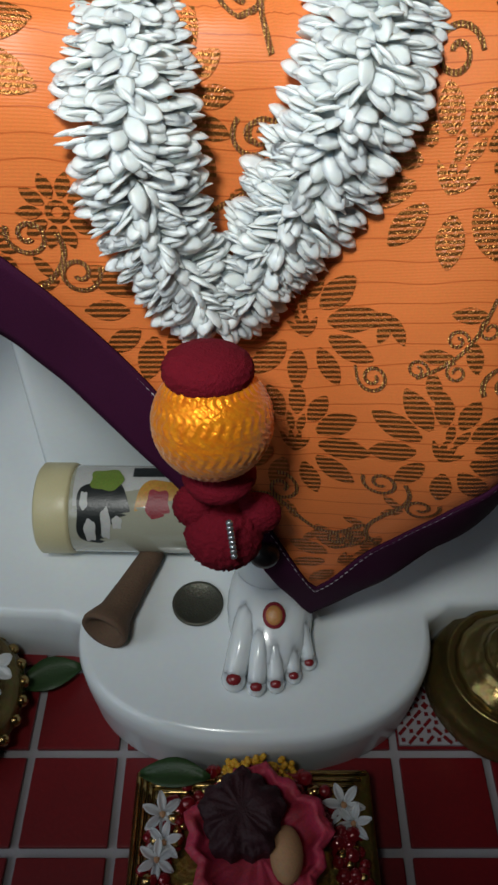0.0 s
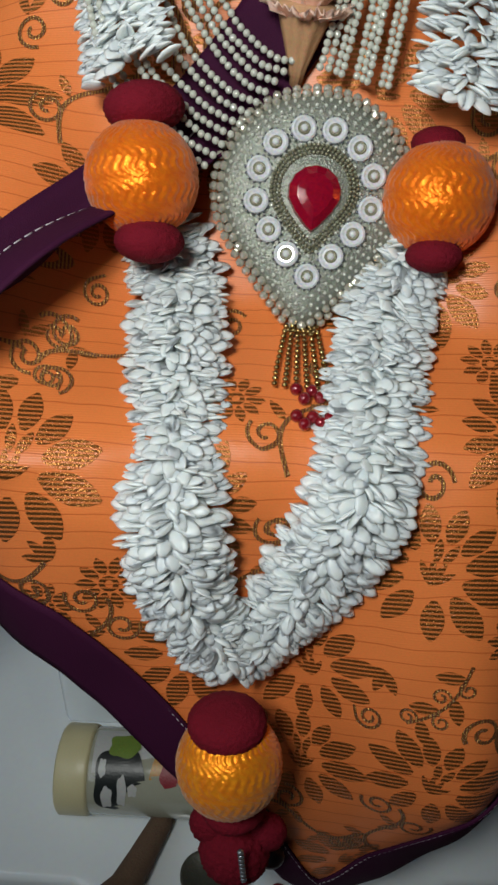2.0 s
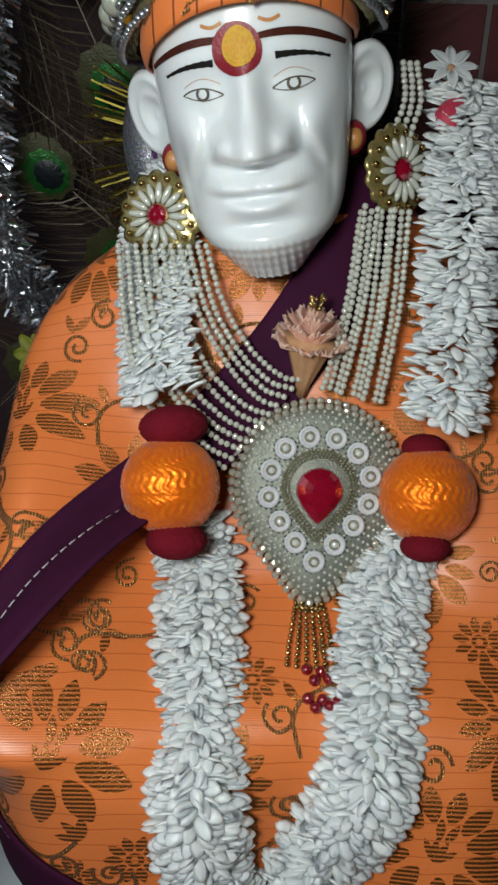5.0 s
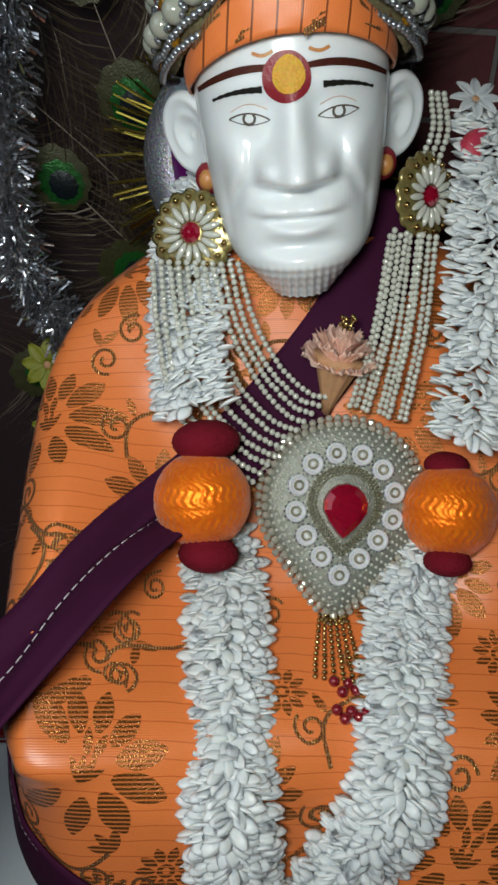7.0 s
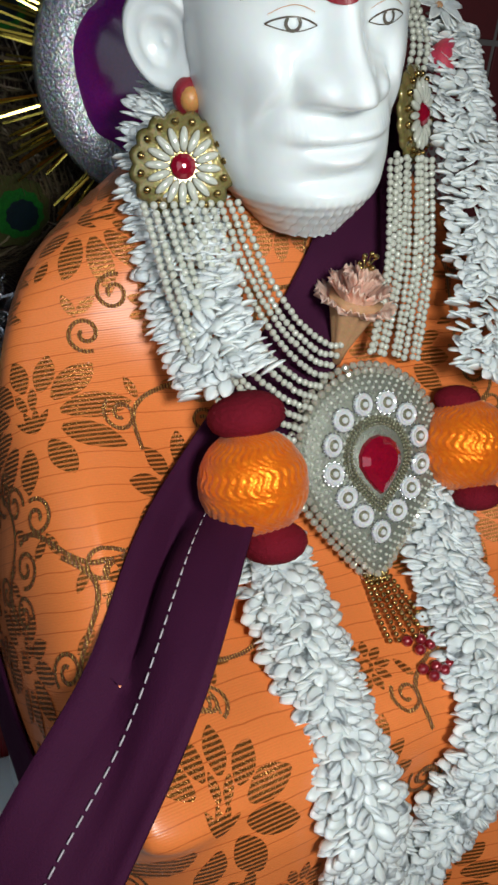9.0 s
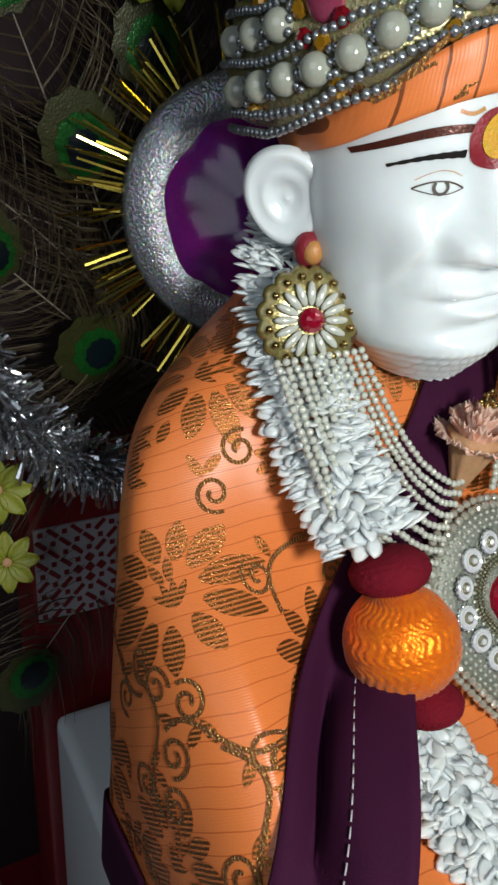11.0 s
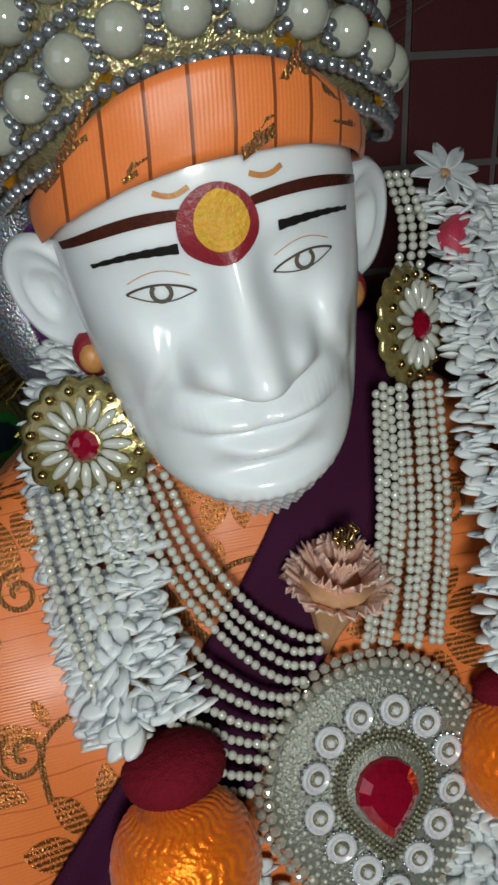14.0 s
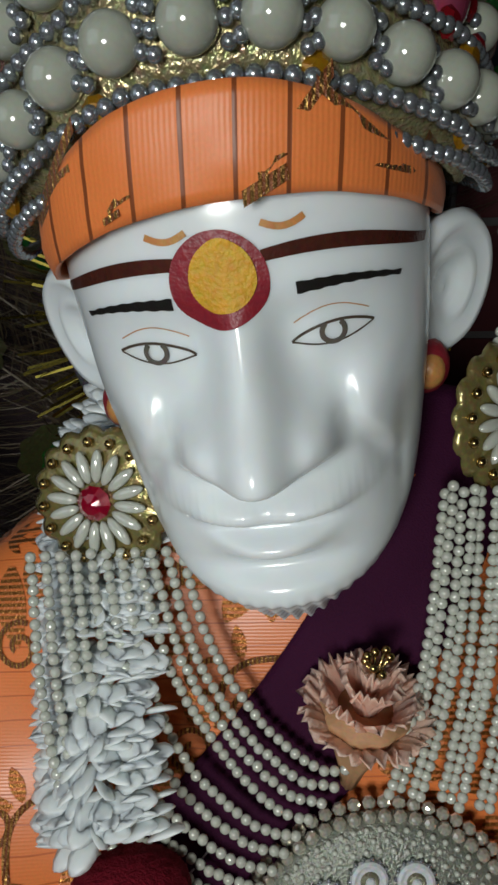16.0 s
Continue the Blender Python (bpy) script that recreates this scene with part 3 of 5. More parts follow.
def leaf_rows(cx, cy, ang, ln, wd, n=7):
    ca, sa = math.cos(ang), math.sin(ang)
    rows = []
    for i in range(n + 1):
        t = i / n
        half = wd * 0.5 * math.sin(math.pi * min(1, 0.04 + t * 0.94)) ** 0.75
        rows.append([(cx + ca * ln * t - sa * half * k, cy + sa * ln * t + ca * half * k) for k in (-1, -0.4, 0.4, 1)])
    return rows


def ribbon_rows(line, width, n=26):
    rows = []
    for i in range(n + 1):
        t = i / n
        (x0, y0), (x1, y1), (x, y) = line(max(0, t - 0.01)), line(min(1, t + 0.01)), line(t)
        q = math.hypot(x1 - x0, y1 - y0) or 1
        nx, ny = -(y1 - y0) / q * width / 2, (x1 - x0) / q * width / 2
        rows.append([(x - nx, y - ny), (x + nx, y + ny)])
    return rows


def rose(bm, at, s, turn):
    """A lotus in side view: a fan of hatched petals round a bud of slim ones."""
    fan = ((0, 0.46, 0.26, 0.42), (0.50, 0.50, 0.26, 0.40), (-0.50, 0.50, 0.26, 0.40), (0.26, 0.30, 0.12, 0.16), (-0.26, 0.30, 0.12, 0.16), (0.98, 0.66, 0.34, 0.38), (-0.98, 0.66, 0.34, 0.38),
           (1.52, 0.74, 0.36, 0.36), (-1.52, 0.74, 0.36, 0.36), (2.10, 0.66, 0.34, 0.38), (-2.10, 0.66, 0.34, 0.38), (2.72, 0.56, 0.30, 0.36), (-2.72, 0.56, 0.30, 0.36))
    for k, (b, ln, wd, r0) in enumerate(fan):
        a = turn + b
        patch(bm, at, leaf_rows(s * r0 * math.cos(a), s * r0 * math.sin(a), a + 0.10 * b / 3, s * ln, s * wd), 0.0004)
    for b in (-0.9, -0.3, 0.3, 0.9):
        patch(bm, at, leaf_rows(-s * 0.16 * math.cos(turn), -s * 0.16 * math.sin(turn), turn + b * 0.8, s * 0.34, s * 0.10, 5), 0.00045)


def scroll(bm, at, s, turn):
    """A long wavy stem that ends in two curls, with small leaves."""
    ca, sa = math.cos(turn), math.sin(turn)
    place = lambda x, y: (s * (x * ca - y * sa), s * (x * sa + y * ca))
    patch(bm, at, ribbon_rows(lambda t: place(2 * t - 1, 0.34 * math.sin(5.4 * t)), s * 0.075), 0.0005, 1)
    for x0, y0, f in ((-0.62, 0.52, 1), (0.46, -0.52, -1), (0.95, 0.10, 1)):
        patch(bm, at, ribbon_rows(lambda q: place(x0 + 0.30 * (1 - 0.8 * q) * math.cos(f * (1.2 + 9 * q)), y0 + 0.30 * (1 - 0.8 * q) * math.sin(f * (1.2 + 9 * q))), s * 0.065), 0.0005, 1)
    for x0, y0, b in ((-0.25, 0.36, 1.0), (0.15, 0.10, -1.1), (0.35, -0.2, 0.7)):
        patch(bm, at, leaf_rows(*place(x0, y0), turn + b, s * 0.40, s * 0.17, 5), 0.0004)


def daisy(bm, at, s, turn):
    for k in range(10):
        a = turn + 2 * math.pi * k / 10
        patch(bm, at, leaf_rows(s * 0.36 * math.cos(a), s * 0.36 * math.sin(a), a, s * 0.64, s * 0.36, 4), 0.0004)
    patch(bm, at, ribbon_rows(lambda t: (s * 0.22 * math.cos(6.28 * t), s * 0.22 * math.sin(6.28 * t)), s * 0.16, 12), 0.0004)


def spray(bm, at, s, turn):
    """A stem with leaves and curled tendrils."""
    stem = lambda t: (s * (2 * t - 1) * math.cos(turn) - s * 0.25 * math.sin(3.1 * t) * math.sin(turn), s * (2 * t - 1) * math.sin(turn) + s * 0.25 * math.sin(3.1 * t) * math.cos(turn))
    patch(bm, at, ribbon_rows(stem, s * 0.07), 0.0005, 1)
    for k, t in enumerate((0.15, 0.4, 0.62, 0.85)):
        x, y = stem(t)
        patch(bm, at, leaf_rows(x, y, turn + (0.9 if k % 2 else -0.9), s * 0.62, s * 0.30), 0.0004)
        a0 = turn - (0.9 if k % 2 else -0.9)
        cx, cy = x + s * 0.26 * math.cos(a0), y + s * 0.26 * math.sin(a0)
        patch(bm, at, ribbon_rows(lambda q: (cx + s * 0.2 * (1 - 0.75 * q) * math.cos(a0 + 3.14 + 8 * q), cy + s * 0.2 * (1 - 0.75 * q) * math.sin(a0 + 3.14 + 8 * q)), s * 0.06), 0.0005, 1)


def spiral(bm, at, s, turn):
    patch(bm, at, ribbon_rows(lambda q: (s * (1 - 0.8 * q) * math.cos(turn + 10 * q), s * (1 - 0.8 * q) * math.sin(turn + 10 * q)), s * 0.24), 0.0005, 1)
    patch(bm, at, ribbon_rows(lambda q: (s * (math.cos(turn) + 0.9 * q * math.sin(turn)), s * (math.sin(turn) - 0.9 * q * math.cos(turn))), s * 0.2, 6), 0.0005, 1)


def sprig(bm, at, s, turn):
    for k in (-0.8, 0, 0.8):
        patch(bm, at, leaf_rows(0, 0, turn + k, s, s * 0.42, 5), 0.0004)


motif_bm = bmesh.new()
placed = []


def motif(draw, a, z, s, turn, room):
    c = robe_point(a, z)
    if any((c - q).length < room + r for q, r in placed):
        return
    placed.append((c, room))
    du, dw = robe_point(a + 0.02, z) - robe_point(a - 0.02, z), robe_point(a, z + 0.004) - robe_point(a, z - 0.004)
    n = du.cross(dw).normalized()
    if n.dot(c - Vector((0, 0.40, z - 0.03))) < 0:
        n = -n
    w = (dw - n * dw.dot(n)).normalized()
    draw(motif_bm, shoot(c, w.cross(n), w, n), s, turn)


def front_angle(x):
    return math.acos(max(-1, min(1, math.copysign(abs(x / 0.147) ** 1.25, x))))


for x, z, s in ((0.062, 0.300, 0.029), (-0.094, 0.338, 0.031), (0.068, 0.215, 0.026), (-0.014, 0.345, 0.016)):
    motif(rose if s > 0.02 else daisy, front_angle(x), z, s if s > 0.02 else 0.011, 1.2, s)
motif(rose, math.radians(157), 0.428, 0.029, 1.8, 0.029)
motif(rose, math.radians(23), 0.428, 0.029, 1.3, 0.029)
motif(daisy, front_angle(-0.060), 0.289, 0.0125, 0, 0.0125)
motif(daisy, front_angle(-0.086), 0.462, 0.0125, 0, 0.0125)
motif(spiral, front_angle(-0.074), 0.369, 0.006, 2, 0.008)
for draw, size, room, tries in ((rose, 0.026, 0.0225, 260), (scroll, 0.024, 0.0125, 900), (spray, 0.018, 0.0120, 400), (daisy, 0.0115, 0.0092, 600), (sprig, 0.011, 0.0068, 700), (spiral, 0.0055, 0.0062, 600)):
    for _ in range(tries):
        a, z = math.radians(rng.uniform(-8, 190)), rng.uniform(0.11, 0.505)
        if z > hem(0.147 * math.cos(a)) + 0.036:
            motif(draw, a, z, size, rng.uniform(0, 6.28), room)
tagged(part("brocade", motif_bm, [BROCADE, VINE], robe, "woven gold flowers and vines"), kind="stuff")

# white running stitches along the hem border
bm = bmesh.new()
for i in range(150):
    x = -0.135 + 0.27 * i / 150
    z = hem(x) + edge_w(x) - 0.0025
    p, q = drape(x, z, 0.0022)[0], drape(x + 0.0011, hem(x + 0.0011) + edge_w(x) - 0.0025, 0.0022)[0]
    if (p - q).length < 0.01:
        tube(bm, [p, (p + q) / 2, q], 0.00032, 5)
tagged(part("stitching", bm, THREAD_WHITE, border, "white running stitches"), kind="stuff")


# ---- stole ----
def stole():
    st = thing("stole", (-0.05, 0.30, 0.42), "dark maroon velvet stole laid across the robe", "stole")
    line = spline([(0.040, 0.385, 0.530), (0.026, 0.355, 0.497), (-0.004, 0.330, 0.462), (-0.036, 0.315, 0.428), (-0.070, 0.288, 0.405), (-0.104, 0.240, 0.390), (-0.138, 0.212, 0.360), (-0.167, 0.196, 0.315), (-0.190, 0.186, 0.258)], 90)
    rows, mid = [], []
    for i, p in enumerate(line):
        d = (line[min(i + 1, 89)] - line[max(i - 1, 0)]).normalized()
        n = Vector((-0.25 - 0.85 * i / 89, -0.80, 0.42)).normalized()
        side = n.cross(d).normalized()
        n = d.cross(side)
        half = 0.0165 if i < 30 else 0.0165 + 0.0040 * min(1, (i - 30) / 15)
        row = []
        for k in range(13):
            q = p + side * half * (k / 6 - 1)
            hit = robe_tree.ray_cast(q + n * 0.05, -n, 0.075)
            if hit[0]:
                q = hit[0] + n * (0.0034 + 0.0006 * math.sin(i * 0.25 + k))
            row.append(q)
        rows.append(row)
    for _ in range(30):
        rows = [rows[0]] + [[(a + b * 2 + c) / 4 for a, b, c in zip(p, q, r)] for p, q, r in zip(rows, rows[1:], rows[2:])] + [rows[-1]]
    for row in rows:
        for k, q in enumerate(row):
            way = Vector((-0.55, -0.75, 0.30)).normalized()
            hit = robe_tree.ray_cast(q + way * 0.06, -way, 0.0575)
            if hit[0]:
                row[k] = hit[0] + way * 0.0040
    bm = bmesh.new()
    grid(bm, rows)
    band = part("band", bm, VELVET, st)
    m = band.modifiers.new("thickness", "SOLIDIFY")
    m.thickness = 0.0014
    bm = bmesh.new()
    for i in range(30, 88):
        a, b = rows[i][6], rows[i + 1][6]
        n = Vector((-0.5, -0.8, 0.4)) * 0.0030
        tube(bm, [a + n, a.lerp(b, 0.35) + n, a.lerp(b, 0.7) + n], 0.0003, 5)
    tagged(part("stitching", bm, THREAD_WHITE, band, "white seam thread"), kind="stuff")


stole()


# ---- garland ----
def petal_mesh():
    bm = bmesh.new()
    rows = []
    for t, w in ((0.0, 0.16), (0.15, 0.40), (0.40, 0.58), (0.68, 0.56), (0.88, 0.36), (1.0, 0.08)):
        rows.append([Vector((w * 0.5 * math.cos(a), w * 0.13 * math.sin(a) + 0.10 * math.sin(2.2 * t), t)) for a in [math.pi * k / 3 for k in range(6)]])
    rings = grid(bm, rows, 0, True)
    bm.faces.new(rings[0][::-1])
    bm.faces.new(rings[-1])
    bmesh.ops.scale(bm, vec=(0.0104, 0.0104, 0.0104), verts=bm.verts[:])
    return bm


PETAL_MESH = finish("petal", petal_mesh(), PETAL)


def strand(line, normal, half, rise, ends=(1, 1)):
    """Poses of overlapping petals along a strand; line runs from its top to its end."""
    poses = []
    pts = spline(line, max(6, int(length(spline(line, 40)) / 0.0033)))
    for i, p in enumerate(pts):
        d = (pts[min(i + 1, len(pts) - 1)] - pts[max(i - 1, 0)]).normalized()
        n = normal(p)
        side = d.cross(n).normalized()
        n = side.cross(d).normalized()
        t = i / (len(pts) - 1)
        h = half * min(1, 0.75 + 2.5 * t, 0.62 + 1.6 * (1 - t)) if ends[0] else half
        for k in range(12):
            u = (k - 5.5) / 5.5 + rng.uniform(-0.1, 0.1)
            base = p + side * h * 0.80 * u + n * rise * (1 - 0.75 * u * u) + d * rng.uniform(-0.0022, 0.0022)
            way = d * (0.30 - 0.22 * abs(u) + rng.uniform(-0.22, 0.22)) + side * (u * 1.6 + rng.uniform(-0.30, 0.30)) + n * (0.16 - 0.10 * abs(u) + rng.uniform(-0.12, 0.16))
            m = Matrix.Translation(base - way.normalized() * 0.003) @ way.to_track_quat("Z", "Y").to_matrix().to_4x4() @ pose(0, 0, 0, 0, 0, rng.uniform(-50, 50)) @ Matrix.Diagonal((rng.uniform(0.9, 1.15), rng.uniform(0.9, 1.2), rng.uniform(0.85, 1.1), 1))
            poses.append(m)
    return poses


def thread_ball(c, r, tip):
    bm = bmesh.new()
    bmesh.ops.create_uvsphere(bm, u_segments=192, v_segments=90, radius=r)
    for v in bm.verts:
        lat, lon = math.asin(max(-1, min(1, v.co.z / r))), math.atan2(v.co.y, v.co.x)
        v.co *= 1 + 0.030 * abs(math.sin(17 * lon + 14 * math.sin(lat) + 2.4 * math.sin(11 * lat))) + 0.012 * abs(math.sin(60 * lat + 6 * math.sin(17 * lon))) + 0.006 * noise.noise(v.co * 260) - 0.012 * math.exp(-(lat / 0.03) ** 2)
        v.co = frame_z(tip) @ v.co + Vector(c)
    return bm


def fuzzy(c, r, squash, axis, amount=0.05):
    bm = bmesh.new()
    bmesh.ops.create_icosphere(bm, subdivisions=5, radius=1)
    for v in bm.verts:
        k = 1 + amount * noise.noise(v.co * 9 + Vector(c) * 50) + amount * 0.6 * rng.uniform(-1, 1)
        q = Vector((v.co.x * squash[0], v.co.y * squash[1], v.co.z * squash[2])) * r * k
        v.co = frame_z(axis) @ q + Vector(c)
    return bm


garland = thing("garland", (0, 0.25, 0.40), "white petal garland with orange thread balls hung round the neck", "garland")
front = lambda p: drape(p.x, p.z)[1] * 1.0 + Vector((0, -0.3, 0.1))


def over(points, lift):
    return [tuple(drape(x, z, lift)[0]) for x, z in points]


LOWER_LEFT = over([(-0.0455, 0.386), (-0.040, 0.372), (-0.036, 0.350), (-0.034, 0.316), (-0.031, 0.290), (-0.023, 0.268), (-0.014, 0.253)], 0.004)
LOWER_RIGHT = over([(0.058, 0.384), (0.050, 0.374), (0.042, 0.353), (0.033, 0.326), (0.021, 0.298), (0.006, 0.272), (-0.008, 0.253)], 0.004)
near = strand(LOWER_LEFT, front, 0.0165, 0.007) + strand(LOWER_RIGHT, front, 0.0168, 0.007)
leftish, rightish = (lambda p: Vector((-0.35, -0.85, 0.45))), (lambda p: Vector((0.1, -0.95, 0.25)))
far = strand([(-0.038, 0.400, 0.535), (-0.058, 0.372, 0.513), (-0.060, 0.352, 0.488), (-0.058, 0.330, 0.463), (-0.054, 0.308, 0.445)], leftish, 0.0165, 0.006, (0, 0))
far += strand([(0.077, 0.393, 0.562), (0.076, 0.383, 0.550), (0.073, 0.357, 0.518), (0.069, 0.330, 0.476), (0.064, 0.306, 0.438)], rightish, 0.0165, 0.007, (0, 0))
rng.shuffle(near)
for m in near[:300]:
    ob = new("petal", PETAL_MESH)
    ob.matrix_basis = m
    hang(ob, garland)
bm = bmesh.new()
shape = [v.co.copy() for v in PETAL_MESH.vertices]
facets = [tuple(f.vertices) for f in PETAL_MESH.polygons]
for m in near[300:] + far:
    made = [bm.verts.new(m @ v) for v in shape]
    for f in facets:
        bm.faces.new([made[k] for k in f])
for line, thick in ((LOWER_LEFT, 0.0108), (LOWER_RIGHT, 0.0108)):
    core = bmesh.new()
    tube(core, [p + Vector((0, 0.002, 0)) for p in spline(line, 30)], thick, 12, 0, lambda t: min(1.0, 0.45 + 4 * t, 0.4 + 5 * (1 - t)))
    for v in core.verts:
        v.co.y += (drape(v.co.x, v.co.z)[0].y - v.co.y) * 0.25
    part("core", core, PETAL, garland)
tagged(part("petals", bm, PETAL, garland, "overlapping white petals"), kind="stuff")
for c, r, axis, mat in (((-0.0495, 0.290, 0.412), 0.0200, (-0.1, 0.3, 1), THREAD_ORANGE), ((0.0610, 0.301, 0.404), 0.0205, (0.1, 0.3, 1), THREAD_ORANGE), ((-0.0115, 0.171, 0.238), 0.0188, (0, 0.3, 1), THREAD_YELLOW)):
    part("thread_ball", thread_ball(c, r, axis), mat, garland, "shiny orange silk thread ball")
for c, r, sq, axis in (((-0.0490, 0.302, 0.434), 0.0145, (1, 1, 0.62), (-0.1, 0.4, 1)), ((-0.0460, 0.276, 0.394), 0.0126, (1, 1, 0.62), (0, 0.4, 1)),
                       ((0.0600, 0.312, 0.422), 0.0100, (1, 1, 0.6), (0, 0.3, 1)), ((0.0590, 0.285, 0.388), 0.0105, (1, 1, 0.6), (0, 0.4, 1)),
                       ((-0.0125, 0.176, 0.2545), 0.0142, (1, 1, 0.60), (0, 0.3, 1)), ((-0.0100, 0.170, 0.214), 0.0125, (1, 1, 0.6), (0, 0, 1))):
    part("felt_pad", fuzzy(c, r, sq, axis, 0.03), FELT, garland, "maroon felt pad")
for c, r, sq in (((-0.009, 0.168, 0.183), 0.0140, (1, 0.9, 1)), ((-0.018, 0.174, 0.192), 0.0095, (1, 0.8, 1)), ((0.003, 0.172, 0.190), 0.0085, (1, 0.8, 1))):
    part("pompom", fuzzy(c, r, sq, (0, 0, 1), 0.06), FELT, garland, "fuzzy maroon pompom")
bm = bmesh.new()
for k in range(8):
    ball(bm, (-0.0065 + 0.0002 * k, 0.1555 - 0.0003 * k, 0.2055 - 0.0022 * k), 0.0013)
part("bead_string", bm, SILVER, garland, "short silver bead string")
bm = bmesh.new()
ball(bm, (0.0062, 0.184, 0.1475), 0.0064, (1, 0.8, 0.95), None, 20, 14)
ball(bm, (-0.0005, 0.182, 0.1505), 0.0030, (1, 0.8, 0.95), None, 12, 8)
part("bead", bm, BLACK_PAINT, garland, "black round bead")


# ---- pearl necklace with pendant ----
necklace = thing("necklace", (0.016, 0.31, 0.40), "many-stranded pearl necklace with a teardrop jewelled pendant", "necklace")


def pearls(line, r=0.00145, step=0.0027):
    bm = bmesh.new()
    n = max(3, int(length(spline(line, 40)) / step))
    for p in spline(line, n):
        ball(bm, p + Vector((rng.uniform(-1, 1), rng.uniform(-1, 1), rng.uniform(-1, 1))) * 0.0002, r, (1, 1, 1), None, 10, 7)
    return bm


for i in range(11):
    k = i / 10
    start = Vector((-0.076 + 0.038 * k, 0.344 + 0.003 * k, 0.500))
    end = Vector((-0.028 + 0.032 * k, 0.304 + 0.022 * k, 0.414 + 0.033 * k))
    bow = Vector((-0.012 + 0.008 * k, -0.012 + 0.006 * k, -0.010 - 0.001 * k)) if i < 7 else Vector((-0.003, -0.006, -0.010))
    mid = start.lerp(end, 0.55) + bow + Vector((rng.uniform(-1, 1), 0, rng.uniform(-1, 1))) * 0.0012
    part("pearl_string", pearls([start, start.lerp(mid, 0.5) + Vector((-0.002, -0.003, -0.002)), mid, mid.lerp(end, 0.6) + Vector((0, -0.002, -0.003)), end]), PEARL, necklace)["kind"] = "stuff"
for i in range(9):
    k = i / 8
    start, end = Vector((0.028 + 0.020 * k + rng.uniform(-0.001, 0.001), 0.348 - rng.uniform(0, 0.003), 0.517 + rng.uniform(-0.002, 0.002))), Vector((0.014 + 0.026 * k + rng.uniform(-0.0012, 0.0012), 0.322 - rng.uniform(0, 0.003), 0.446 - 0.006 * k))
    part("pearl_string", pearls([start, start.lerp(end, 0.5) + Vector((0.0015, -0.003, -0.001)), end]), PEARL, necklace)["kind"] = "stuff"

UP = Vector((0.055, 0.445, 0.894)).normalized()
RIGHT = Vector((1, 0.02, 0)) - UP * UP.x
RIGHT.normalize()
OUT = RIGHT.cross(UP).normalized() * 1.0
if OUT.y > 0:
    OUT = -OUT
PEND = Matrix((( RIGHT.x, UP.x, OUT.x, 0.0135), (RIGHT.y, UP.y, OUT.y, 0.303), (RIGHT.z, UP.z, OUT.z, 0.399), (0, 0, 0, 1)))


def drop_point(t, k, h=0.0, cy=0.006):
    """A point of a teardrop outline; t runs once round from its tip, k scales it."""
    a = 2 * math.pi * t
    R = 0.0345
    x, y = -R * math.sin(a), 0.006 - R * math.cos(a)
    if y < 0.006:
        q = (0.006 - y) / R
        y -= 0.0145 * q ** 3
        x *= 1 - 0.55 * q ** 3
    return PEND @ Vector((x * k, cy + (y - cy) * k, h))


def ring_of(k, h, step, phase=0.0):
    pts = [drop_point(i / 400, k, h) for i in range(401)]
    run = np.concatenate([[0], np.cumsum([(b - a).length for a, b in zip(pts, pts[1:])])])
    n = int(run[-1] / step)
    return [drop_point(float(np.interp((i + phase) * run[-1] / n, run, np.linspace(0, 1, 401))), k, h) for i in range(n)]


bm = bmesh.new()
rows = [[drop_point(i / 96, k, h) for i in range(96)] for k, h in ((1.04, -0.004), (1.06, -0.001), (1.0, 0.002), (0.93, 0.0035), (0.7, 0.0042), (0.44, 0.0045), (0.34, 0.0060), (0.05, 0.0062))]
rings = grid(bm, rows, 0, True)
bm.faces.new(rings[-1]), bm.faces.new(rings[0][::-1])
plaque = part("plaque", bm, PLAQUE, necklace, "grey-green beaded teardrop plaque")
bm = bmesh.new()
for k, h in ((0.97, 0.0030), (0.90, 0.0038), (0.83, 0.0040), (0.50, 0.0050)):
    for p in ring_of(k, h, 0.0034):
        ball(bm, p, 0.0008, seg=8, rings=5)
tagged(part("seed_pearl", bm, PEARL, plaque, "rows of tiny seed pearls"), kind="stuff")
bm = bmesh.new()
for k, h in ((0.475, 0.0052), (0.435, 0.0056), (0.39, 0.0060)):
    for p in ring_of(k, h, 0.0016):
        ball(bm, p, 0.0008, seg=8, rings=5)
tagged(part("bugle_bead", bm, PLAQUE_DARK, plaque, "olive bead rings round the gem"), kind="stuff")
gem_bm = bmesh.new()
rows = [[drop_point(i / 14, k, h, 0.004) for i in range(14)] for k, h in ((0.30, 0.006), (0.285, 0.0080), (0.20, 0.0100), (0.10, 0.0104))]
rings = grid(gem_bm, rows, 0, True)
gem_bm.faces.new(rings[-1])
part("gem", gem_bm, RUBY, necklace, "faceted ruby-red teardrop gem", False)
STONE = bmesh.new()
ball(STONE, (0, 0, 0), 0.0019, (1, 1, 0.9), None, 7, 5)
STONE_MESH = finish("rhinestone", STONE, RHINE, False)
FLAT = PEND.to_3x3().to_4x4()
for k, h, ph in ((1.04, 0.0010, 0), (1.115, -0.0015, 0.5)):
    for p in ring_of(k, h, 0.0039, ph):
        ob = new("rhinestone", STONE_MESH)
        ob.matrix_basis = Matrix.Translation(p) @ FLAT @ pose(0, 0, 0, rng.uniform(-14, 14), rng.uniform(-14, 14), rng.uniform(0, 45))
        hang(ob, necklace)
bm = bmesh.new()
lathe(bm, [(0.0040, 0.0), (0.0049, 0.0006), (0.0047, 0.0017), (0.0040, 0.0022), (0.0032, 0.0018)], None, 24, 0)
